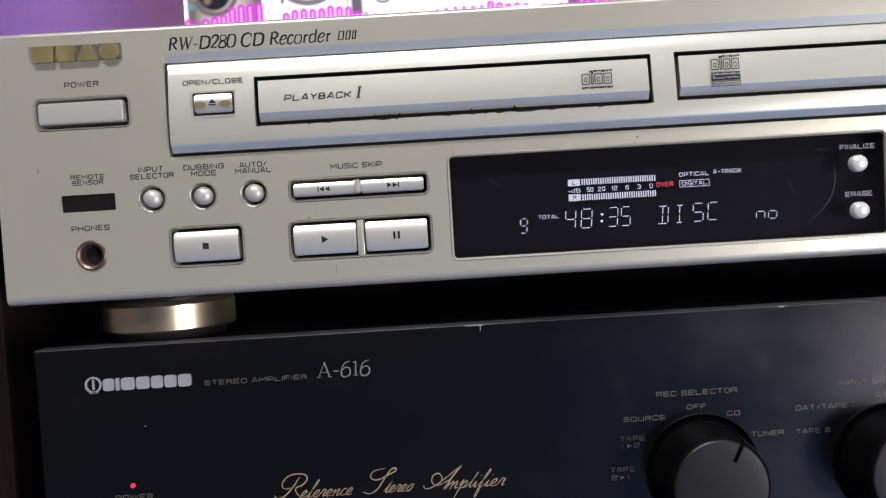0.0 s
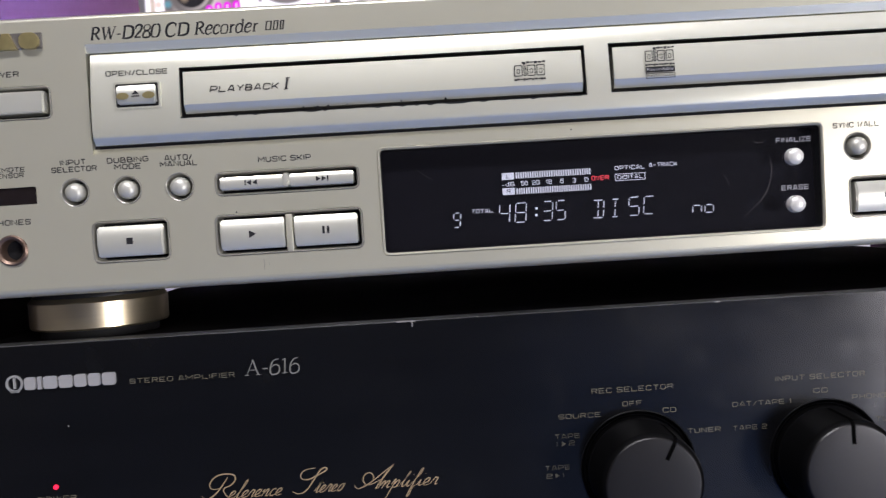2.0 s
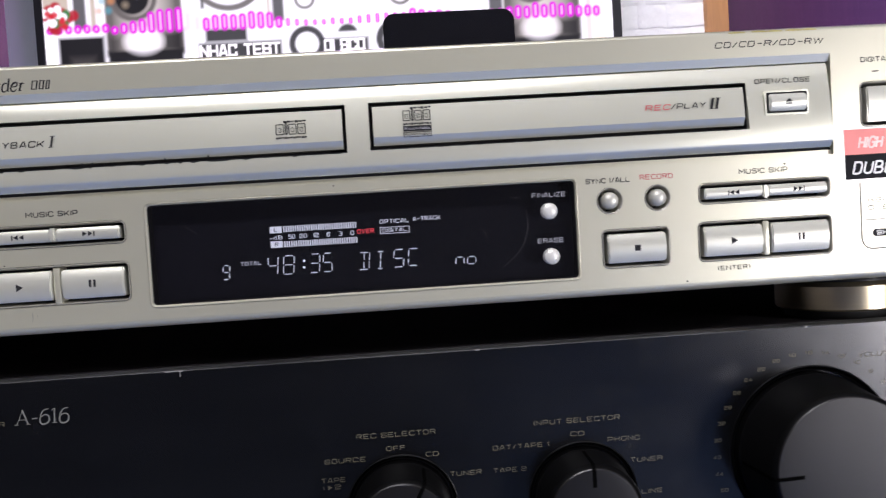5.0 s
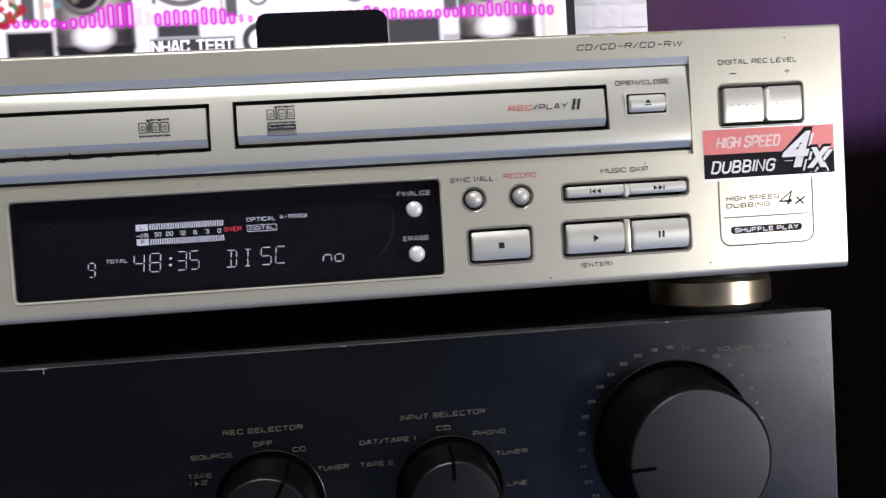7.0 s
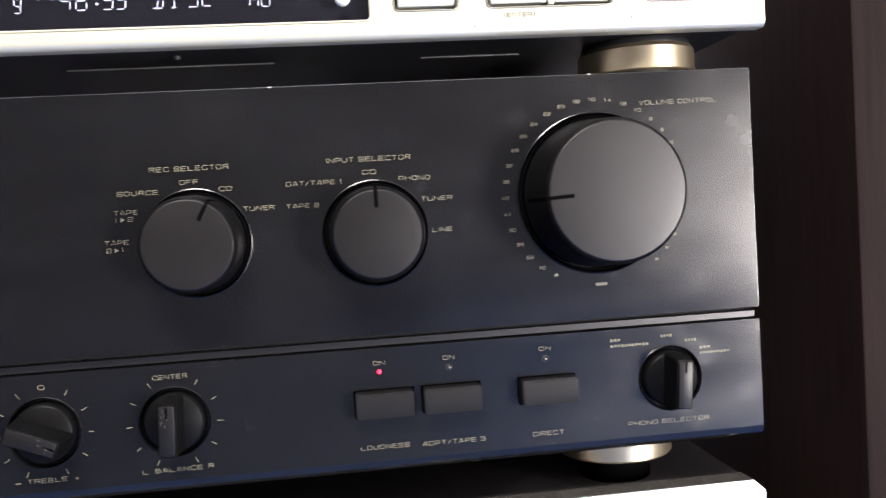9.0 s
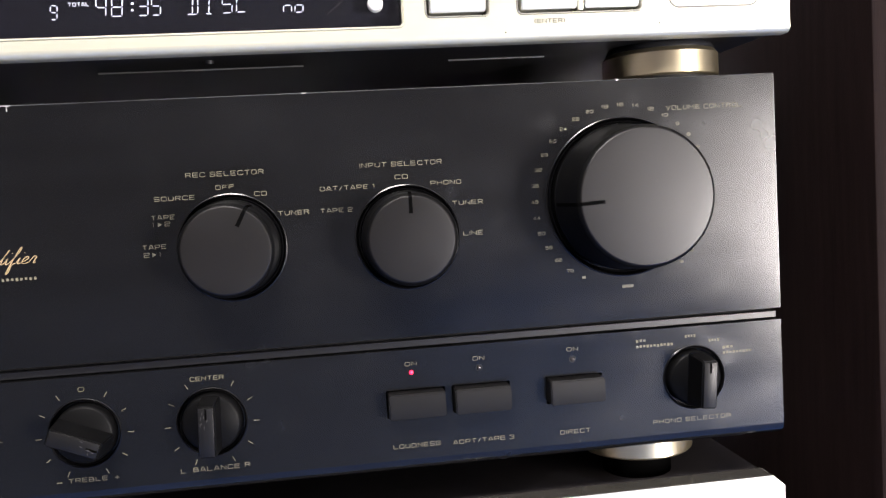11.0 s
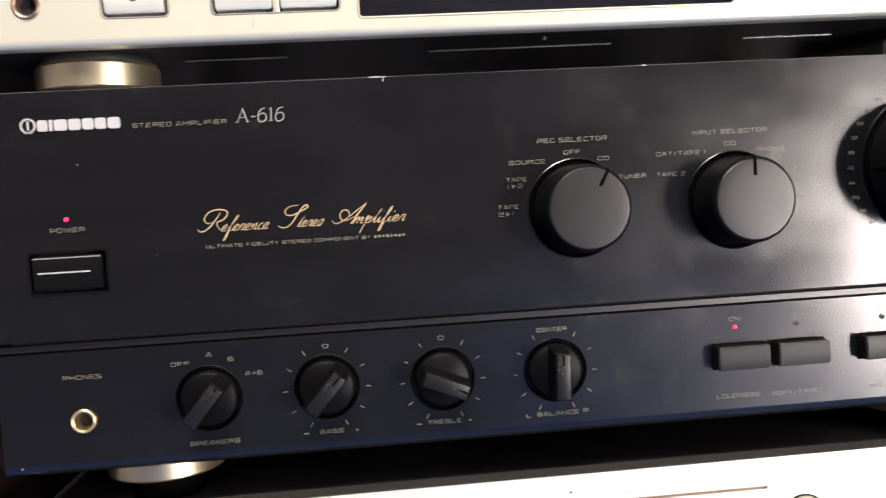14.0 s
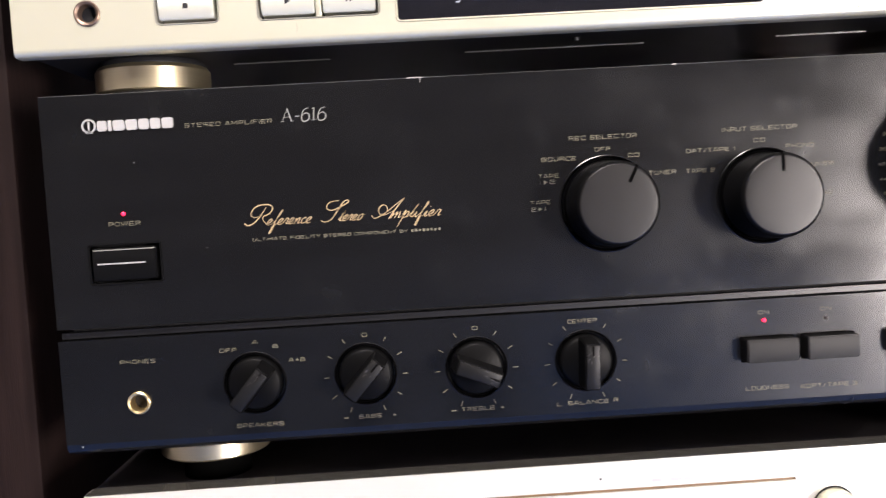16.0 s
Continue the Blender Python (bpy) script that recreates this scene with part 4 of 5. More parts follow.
part("digital_frame", plate(rrect(4.2, 14.2, 25.9, 28.2), [rrect(4.4, 14.0, 26.1, 28.0)], YD, YD), VFD_DIM, rec, smooth=0)
write(rec, "DIGITAL", 5.0, 13.4, 26.4, 1.3, VFD_DIM, YD)
write(rec, "TOTAL", -43.2, -36.2, 18.1, 1.3, VFD_DIM, YD)

SEG = {"a": ((0, 2), (1, 2)), "b": ((1, 2), (1, 1)), "c": ((1, 1), (1, 0)), "d": ((0, 0), (1, 0)), "e": ((0, 1), (0, 0)), "f": ((0, 2), (0, 1)), "g": ((0, 1), (1, 1)), "i": ((0.5, 2), (0.5, 1)), "j": ((0.5, 1), (0.5, 0))}


def segments(x, z, w, h, which, t=0.24, lean=0.09):
    out = []
    for s in which:
        (xa, za), (xb, zb) = SEG[s]
        if za == zb:
            p, q = x + 0.45 + xa * (w - 0.9), x - 0.45 + w * xb
            loop = [(p, z + za * h / 2 - t / 2), (q, z + za * h / 2 - t / 2), (q, z + za * h / 2 + t / 2), (p, z + za * h / 2 + t / 2)]
        else:
            lo, hi = z + min(za, zb) * h / 2 + 0.35, z + max(za, zb) * h / 2 - 0.35
            loop = [(x + xa * w - t / 2, lo), (x + xa * w + t / 2, lo), (x + xa * w + t / 2, hi), (x + xa * w - t / 2, hi)]
        out.append(flat([(px + lean * (pz - z), pz) for px, pz in loop], YD))
    return join(out)


for x, z, w, h, which in (
    (-49.4, 13.9, 2.2, 4.7, "abcfgd"),
    (-34.4, 14.4, 3.3, 6.2, "fgbc"), (-29.2, 14.4, 3.5, 6.2, "abcdefg"), (-20.3, 14.4, 3.2, 6.2, "abgcd"), (-15.9, 14.4, 3.0, 6.2, "afgcd"),
    (-3.9, 14.3, 3.6, 5.7, "abcdij"), (2.2, 14.3, 2.6, 5.7, "adij"), (8.0, 14.4, 3.4, 5.9, "afgcd"), (13.0, 14.6, 3.4, 5.7, "afed"),
    (29.2, 13.9, 2.8, 5.0, "gec"), (33.2, 13.9, 2.8, 5.0, "gecd"),
):
    part("figure", segments(x, z, w, h, which), VFD, rec, smooth=0)
part("colon", join([flat(rrect(-22.5, -21.8, 16.0, 16.7), YD), flat(rrect(-22.3, -21.6, 18.2, 18.9), YD)]), VFD, rec, smooth=0)
write(rec, "FINALIZE", 55.9, 67.4, 34.9, 1.6, WHITE_INK, 0.4)
write(rec, "ERASE", 57.1, 66.0, 19.5, 1.6, WHITE_INK, 0.4)
for z in (30.2, 14.9):
    part("round_key", lathe(61.45, z, [(2.75, 1.2), (2.75, -0.6), (2.5, -1.4), (1.8, -1.9), (0.9, -2.1), (0, -2.15)], 28), PEARL, rec)

# printed words
for s, x0, x1, z, cap in (
    ("POWER", -193.6, -182.5, 69.3, 1.8), ("REMOTE", -193.9, -182.9, 39.7, 1.6), ("SENSOR", -193.5, -183.4, 37.9, 1.6), ("PHONES", -194.8, -182.4, 23.1, 1.8),
    ("INPUT", -172.0, -163.9, 40.9, 1.8), ("SELECTOR", -174.8, -160.6, 38.7, 1.8), ("DUBBING", -157.4, -144.4, 40.7, 1.8), ("MODE", -155.2, -146.8, 38.6, 1.8),
    ("AUTO/", -139.4, -130.6, 40.5, 1.8), ("MANUAL", -140.9, -129.1, 38.6, 1.8), ("MUSIC SKIP", -110.1, -93.4, 38.3, 1.8), ("DIGITAL REC LEVEL", 171.8, 201.1, 74.5, 1.8),
    ("+", 195.6, 198.2, 70.4, 2.0), ("SYNC 1/ALL", 74.4, 89.6, 38.4, 1.8), ("MUSIC SKIP", 127.4, 144.6, 38.7, 1.8), ("(ENTER)", 118.6, 130.0, 6.3, 1.6),
    ("HIGH SPEED", 172.5, 192.1, 26.4, 1.7), ("DUBBING", 172.4, 188.6, 23.8, 1.7),
):
    write(rec, s, x0, x1, z, cap, INK, 0, 0.15 if z in (26.4, 23.8) else 0, pen=0.18)
bars(rec, [(175.8, 178.2, 71.1, 71.5)], INK)
write(rec, "RECORD", 93.0, 104.5, 38.8, 1.8, RED_INK)
write(rec, "4", 191.4, 197.0, 23.6, 5.6, INK, 0, 0.3, pen=0.17)
write(rec, "X", 197.6, 201.6, 23.6, 3.3, INK, 0, 0.25, pen=0.2)
write(rec, "OPEN/CLOSE", -155.5, -136.2, 67.7, 1.7, INK, prof_y(68.5) - 0.2)
write(rec, "OPEN/CLOSE", 134.1, 153.6, 68.9, 1.7, INK, prof_y(69.7) - 0.2)
part("lettering", serif_bm("RW-D280 CD Recorder", -159.7, -106.6, 79.4, 3.9, -0.06, 0.2, 1.15), INK, rec, smooth=0)
write(rec, "CD/CD-R/CD-RW", 121.0, 158.8, 81.6, 2.1, INK, 0, 0.25)
for a, b in ((-104.9, -102.9), (-102.5, -100.8), (-100.4, -99.0)):
    part("mark_shape", join([ribbon([Vector((a, 79.6)), Vector((a + 0.55, 82.5))], 0.42, -0.06), ribbon([Vector((b - 0.55, 79.6)), Vector((b, 82.5))], 0.5, -0.06), ribbon([Vector((a, 79.75)), Vector((b - 0.4, 79.75))], 0.3, -0.075), ribbon([Vector((a + 0.5, 82.35)), Vector((b, 82.35))], 0.3, -0.075)]), INK, rec, smooth=0)
# feature box
FRAME_INK = mat("mid_grey_print", (0.11, 0.108, 0.105), 0.6, spec=0.1)
part("printed_frame", plate(rrect(169.7, 205.0, 10.2, 40.4, 4, 6), [rrect(170.25, 204.45, 10.75, 39.85, 3.5, 6)], -0.06, -0.06), FRAME_INK, rec, smooth=0)
bars(rec, [(171.2, 203.2, 20.3, 20.72)], FRAME_INK, 0, "printed_line")
part("printed_pill", flat(rrect(173.8, 200.4, 14.6, 17.2, 1.2), -0.07), INK, rec, smooth=0)
write(rec, "SHUFFLE PLAY", 175.3, 199.0, 15.1, 1.6, STICKER_WHITE, -0.08, pen=0.2)
# raised gilt maker's badge as plain blocks
part("badge_plate", box(-203.0, -174.4, -0.7, 0.1, 77.7, 82.7, 0.2, 1), mat("dull_grey_badge", (0.16, 0.15, 0.14), 0.4, 0.5, vary=0.2, scale=150), rec)
for loop in ([(-202.4, 77.5), (-195.8, 77.5), (-195.4, 82.6), (-202.8, 82.6)], rrect(-194.6, -188.8, 77.5, 82.5, 0.5), [(-188.2, 77.5), (-181.8, 77.5), (-184.0, 82.5), (-186.0, 82.5)], rrect(-181.0, -175.0, 77.5, 82.5, 2.2)):
    part("badge_block", plate(loop, [], -1.9, 0.1), GOLD_WORN, rec, "worn gilt badge block")

# foil sticker, peeling over the face
stk = thing("foil_sticker", 189, -0.2, 43, "faded red and black foil sticker on the silver recorder", "sticker")
part("backing", box(164.5, 214.1, -0.12, -0.02, 33.6, 52.3), STICKER_EDGE, stk, "silver foil edge")
part("black_field", flat(rrect(164.9, 213.6, 34.6, 43.1), -0.15), STICKER_BLACK, stk, smooth=0)
part("red_field", flat(rrect(164.9, 213.6, 43.1, 51.8), -0.15), STICKER_RED, stk, smooth=0)
write(stk, "HIGH SPEED", 169.5, 193.0, 45.0, 4.3, STICKER_GREY, -0.12, 0.22, pen=0.17)
write(stk, "DUBBING", 167.2, 190.6, 36.2, 4.6, STICKER_WHITE, -0.12, 0.25, pen=0.15)
for s, x0, x1, z, cap in (("4", 193.6, 205.2, 37.6, 12.6), ("x", 202.8, 212.2, 37.0, 10.6)):
    part("figure_shadow", text_bm(s, x0 + 1.0, x1 + 1.0, z - 1.3, cap, -0.20, 0.3, 0.04), STICKER_WHITE, stk, smooth=0)
    part("figure_outline", text_bm(s, x0 - 0.6, x1 + 0.6, z - 0.5, cap + 0.8, -0.24, 0.3, 0.085), STICKER_BLACK, stk, smooth=0)
    part("figure", text_bm(s, x0 + 0.2, x1 - 0.2, z, cap - 0.2, -0.28, 0.3, 0.03), STICKER_WHITE, stk, smooth=0)

# feet
for x in (-175, 178):
    foot = part("foot", turned_z(x, 31.5, [(0, -1.9), (21.8, -1.9), (23.0, -3.6), (23.0, -11.9), (22.5, -12.5), (0, -12.5)]), CHAMPAGNE, rec, "turned champagne metal foot")
    part("foot_collar", turned_z(x, 31.5, [(0, 0.6), (20.5, 0.6), (21.5, -1.0), (21.5, -1.9), (0, -1.9)], 48), COVER, foot)
    part("foot_pad", turned_z(x, 31.5, [(0, -12.5), (19.5, -12.5), (19.5, -15.6), (0, -15.6)], 40), RUBBER, foot)
for x in (-162, 168):
    part("rear_foot", turned_z(x, 250, [(0, 0.6), (8.5, 0.6), (8.5, -15.6), (0, -15.6)], 32), RUBBER, rec)

# small black box standing on the recorder
gadget = thing("black_box", 33, 75, 87.5, "small soft-cornered black plastic box on the recorder's top", "box")
bm = plate([(9.6, 84.1), (57.4, 84.1)] + rrect(9.6, 57.4, 90, 104.6, 4.2, 6)[7:21], [], 25, 135)
bmesh.ops.bevel(bm, geom=[e for e in bm.edges if len(e.link_faces) == 2 and e.calc_face_angle(0) > 1.2], offset=0.5, segments=2, affect="EDGES")
part("body", bm, BOX_BLACK, gadget)
part("front_cover", plate([(11.2, 85.0), (55.8, 85.0)] + rrect(11.2, 55.8, 90, 103.2, 3.4, 6)[7:21], [], 24.6, 25.1), BOX_BLACK, gadget)


# thin dark leads that hang from the recorder's back to the amplifier's
for k, (x0, x1, r) in enumerate(((-152, -164, 2.2), (-150, -138, 3.0), (-64, -66, 2.6), (44, 58, 2.0), (66, 67, 2.6), (86, 81, 2.6), (90, 88, 2.0))):
    cu = bpy.data.curves.new("lead", "CURVE")
    cu.dimensions, cu.bevel_depth, cu.bevel_resolution, cu.use_fill_caps = "3D", r / 1000, 2, True
    sp = cu.splines.new("BEZIER")
    way = [(x0, 299, 30), (x0 * 0.98, 392, 14), (x1, 400, -30), (x1 * 1.02, 359, -70)]
    sp.bezier_points.add(3)
    for b, (x, y, z) in zip(sp.bezier_points, way):
        b.co = (x / 1000, y / 1000, 1 + z / 1000)
        b.handle_left_type = b.handle_right_type = "AUTO"
    ob = bpy.data.objects.new("lead", cu)
    scene.collection.objects.link(ob)
    me = bpy.data.meshes.new_from_object(ob.evaluated_get(bpy.context.evaluated_depsgraph_get()))
    bpy.data.objects.remove(ob)
    me.materials.clear()
    me.materials.append(PAD)
    tagged(new("lead", me), "thin black lead hanging behind the stacked hi-fi units", "cable", "leads behind the units")

# ---- the black stereo amplifier ----
amp = thing("stereo_amplifier", 0, 150, -155, "dark brushed-metal stereo amplifier with large round knobs, on champagne feet", "amplifier")
VOL, RSEL, ISEL = (149.4, -58.3), (6.0, -67.7), (68.0, -68.0)
SMALL = [(-135.6, -129.6), (-92.4, -128.7), (-48.9, -129.0), (-5.6, -129.0), (174.0, -128.6)]
upper_holes = [ring(*VOL, 29.4, 64), ring(*RSEL, 18.8, 48), ring(*ISEL, 18.8, 48), rrect(-195.0, -168.4, -87.2, -72.7, 0.6)]
part("upper_panel", plate(rrect(-210, 210, -104.4, -15.2), upper_holes, 0.3, 8), AMP, amp)


def chamfer():
    bm = bmesh.new()
    arc = [(0.35, -15.25), (0.75, -14.9), (7.9, -14.9), (7.9, -15.25)]
    a = [bm.verts.new((-210, y, z)) for y, z in arc]
    b = [bm.verts.new((210, y, z)) for y, z in arc]
    for k in range(4):
        bm.faces.new((a[k], a[(k + 1) % 4], b[(k + 1) % 4], b[k]))
    bm.faces.new(a), bm.faces.new(b)
    bmesh.ops.recalc_face_normals(bm, faces=bm.faces[:])
    return bm


# the edge's reflected glint is put into a paler metal colour
part("panel_edge", chamfer(), EDGE, amp)
part("panel_edge", box(209.95, 210.25, 0.6, 7.5, -104.4, -15.2), EDGE, amp)
keys_lower = [(57.0, 77.6), (81.2, 101.8), (116.6, 137.2)]
lower_holes = [ring(x, z, 12.2, 40) for x, z in SMALL] + [ring(-180.7, -134.4, 4.4, 28)] + [rrect(a - 0.6, b + 0.6, -133.9, -123.6, 0.5) for a, b in keys_lower]
part("lower_panel", plate(rrect(-210, 210, -149.6, -109.0), lower_holes, 0.3, 8), AMP, amp)


def amp_lip():
    bm = bmesh.new()
    arc = [(0.3, -149.6), (0.7, -151.2), (1.8, -152.8), (3.4, -154.0), (5.5, -154.6), (9, -154.8), (9, -149.6)]
    a = [bm.verts.new((-210, y, z)) for y, z in arc]
    b = [bm.verts.new((210, y, z)) for y, z in arc]
    for k in range(len(a)):
        j = (k + 1) % len(a)
        bm.faces.new((a[k], a[j], b[j], b[k]))
    bm.faces.new(a), bm.faces.new(b)
    bmesh.ops.recalc_face_normals(bm, faces=bm.faces[:])
    return bm


part("lower_edge", amp_lip(), AMP, amp)
part("groove_strip", box(-209.6, 209.6, 3.0, 8, -108.6, -106.0, 0.2, 1), AMP_GREY, amp)
part("groove_gap", box(-206, 206, 6.0, 8, -109.0, -104.4), WELL, amp)
part("inner_panel", box(-208, 208, 8.2, 10, -153, -17), WELL, amp)
part("case", box(-208, 208, 10, 360, -154, -15.6, 1.0), MATTE, amp, "black steel case")
# bare-metal chips on the upper edge and face
random.seed(3)
chips = []
for x, w in ((-67.5, 2.2), (-64.6, 1.0), (34.4, 0.8), (148.7, 0.5)):
    chips.append(box(x - w, x + w, 0.1, 0.4, -15.2 - random.uniform(0.05, 0.25), -14.85))
chips += [box(-64.8, -64.5, 0.15, 0.31, -17.0, -15.2), flat(ring(-175.8, -41.6, 0.32, 7), 0.2), flat(ring(-150.4, -75.8, 0.2, 7), 0.2), flat(ring(-203.8, -150.6, 0.35, 7), 0.25)]
for bm in chips:
    part("metal_chip", bm, CHIP, amp, smooth=0)


def big_knob(name, c, r_well, r_base, r_face, depth, angle, slot):
    x, z = c
    knob = part(name, lathe(x, z, [(r_base, 4), (r_base, -1.5), (r_base - 0.5, -2.2), (r_face + 1.2, -depth + 2.0), (r_face + 0.7, -depth + 0.6), (r_face, -depth)], 72), AMP_BLACK, amp, "black knob with dark metal face")
    part("knob_face", lathe(x, z, [(r_face, -depth), (r_face - 0.4, -depth - 0.3)] + [(r_face * k, -depth - 0.32 - 0.02 * r_face * (1 - k * k)) for k in (0.93, 0.75, 0.5, 0.25, 0)], 72), AMP_KNOB, knob, smooth=12)
    part("well_ring", lathe(x, z, [(r_well + 0.3, 0.25), (r_well - 0.1, 0.05), (r_well - 0.5, 0.5), (r_well - 0.8, 3.2), (r_well - 1.0, 1.2), (r_well - 1.3, 0.6), (r_well - 1.7, 0.9), (r_well - 1.9, 5), (r_base + 0.05, 5)], 72), RING_BLACK, amp)
    # pointer line cut over the face's rim and down the side
    d = Vector((math.cos(radians(angle)), math.sin(radians(angle))))
    n = Vector((-d.y, d.x))
    line = bmesh.new()
    rows = []
    for k in range(5):
        a = r_face - slot + (slot - 0.4) * k / 4
        y = -depth - 0.38 - 0.02 * r_face * (1 - (a / r_face) ** 2)
        rows.append([line.verts.new(((Vector(c) + d * a + n * b).x, y, (Vector(c) + d * a + n * b).y)) for b in (-0.65, 0.65)])
    for p, q in zip(rows, rows[1:]):
        line.faces.new((p[0], p[1], q[1], q[0]))
    part("pointer", line, PAD, knob, smooth=0)
    side = bmesh.new()
    rows = [[side.verts.new(((Vector(c) + d * a + n * b).x, y, (Vector(c) + d * a + n * b).y)) for b in (-0.6, 0.6)] for a, y in ((r_face - 0.4, -depth - 0.4), (r_face + 0.75, -depth + 0.5), (r_face + 1.3, -depth + 2.0), (r_base - 0.4, -2.3))]
    for p, q in zip(rows, rows[1:]):
        side.faces.new((p[0], p[1], q[1], q[0]))
    part("pointer", side, PAD, knob, smooth=0)
    return knob


big_knob("volume_knob", VOL, 29.4, 27.0, 23.9, 23.6, 183, 8.5)
big_knob("selector_knob", RSEL, 18.8, 16.8, 14.8, 17.8, 62, 6.0)
big_knob("selector_knob", ISEL, 18.8, 16.8, 14.9, 17.4, 90, 6.0)


RUBBED = mat("rubbed_paint", (0.035, 0.033, 0.031), 0.4, vary=0.3, scale=400)


def wing_knob(c, angle, worn):
    x, z = c
    base = part("tone_knob", lathe(x, z, [(10.4, 5), (10.4, -0.2), (9.9, -1.4), (9.2, -1.9), (0, -2.1)], 48), AMP_BLACK, amp, "small black knob with a raised grip")
    part("well_ring", lathe(x, z, [(12.4, 0.25), (12.1, 0.0), (11.8, 0.3), (11.6, 2.6), (11.4, 1.3), (11.1, 1.2), (10.9, 5), (10.4, 5)], 48), RING_BLACK, amp)
    grip = box(-3.3, 3.3, -13.6, -1.2, -9.8, 9.8)
    for v in grip.verts:
        if v.co.y < -8:
            v.co.x *= 0.9
            v.co.z *= 0.9
    bmesh.ops.bevel(grip, geom=grip.edges[:], offset=0.5, segments=3, affect="EDGES")
    turn = Matrix.Translation((x, 0, z)) @ Matrix.Rotation(radians(angle), 4, "Y")
    bmesh.ops.transform(grip, matrix=turn, verts=grip.verts)
    grip_ob = part("grip", grip, AMP_BLACK, base)
    cap = box(-2.5, 2.5, -13.95, -13.5, -8.3, 8.3, 0.2)
    bmesh.ops.transform(cap, matrix=turn, verts=cap.verts)
    part("grip_face", cap, GRIP, grip_ob)
    line = flat(rrect(-0.35, 0.35, 4.4, 8.2), -14.0)
    bmesh.ops.transform(line, matrix=turn, verts=line.verts)
    part("pointer", line, PAD, base, smooth=0)
    if worn:
        # paint rubbed through along the grip's upper end
        random.seed(worn)
        rubs = []
        for _ in range(worn):
            a, b = random.uniform(-2.0, 1.6), random.uniform(2.0, 7.8)
            w, h = random.uniform(0.15, 0.5), random.uniform(0.5, 1.9)
            rubs.append(flat([(a, b - h), (a + w, b - h * 0.4), (a + w * 0.7, b), (a - w * 0.4, b - h * 0.5)], -14.01))
        bm = join(rubs)
        bmesh.ops.transform(bm, matrix=turn, verts=bm.verts)
        part("worn_patch", bm, RUBBED, base, "paint rubbed thin", smooth=0)


for c, a, w in zip(SMALL, (40, 42, 112, 2, 4), (11, 4, 5, 8, 0)):
    wing_knob(c, a, w)

# power switch, lamps, push keys, socket
pw = part("power_key", key(-193.8, -169.6, -86.2, -73.8, -1.8, 7, 0.8), AMP_BLACK, amp, "glossy black power key")
part("light_line", box(-191.8, -173.6, -2.05, -1.7, -80.0, -79.5), LOGO_SILVER, pw)
part("light_line", box(-193.4, -170.0, -1.5, -1.0, -74.7, -74.3), PALE, pw)
part("well_rim", plate(rrect(-195.6, -167.8, -87.8, -72.1, 1.0), [rrect(-195.0, -168.4, -87.2, -72.7, 0.6)], -0.2, 0.4), AMP_BLACK, amp)
for x, z, m in ((-181.2, -60.9, LED), (66.1, -117.4, LED), (91.2, -117.8, LED_OFF), (126.7, -117.6, LED_OFF)):
    part("indicator_lamp", lathe(x, z, [(0.75, 0.4), (0.75, -0.2), (0.6, -0.45), (0.3, -0.58), (0, -0.6)], 20), m, amp)
    if m is LED_OFF:
        part("lamp_ring", lathe(x, z, [(0.95, 0.25), (1.0, 0.1), (1.25, 0.1), (1.3, 0.28)], 20), AMP_GREY, amp)
for a, b in keys_lower:
    part("push_key", key(a, b, -133.3, -124.2, -5.6, 7, 0.35), AMP_BUTTON, amp)
part("socket_ring", lathe(-180.7, -134.4, [(4.4, 0.6), (4.4, -0.9), (4.0, -1.2), (3.3, -0.9), (3.0, 0.4), (3.0, 7)], 36), BRASS, amp)
part("socket_bore", lathe(-180.7, -134.4, [(3.0, 4), (0, 4)], 24), WELL, amp)

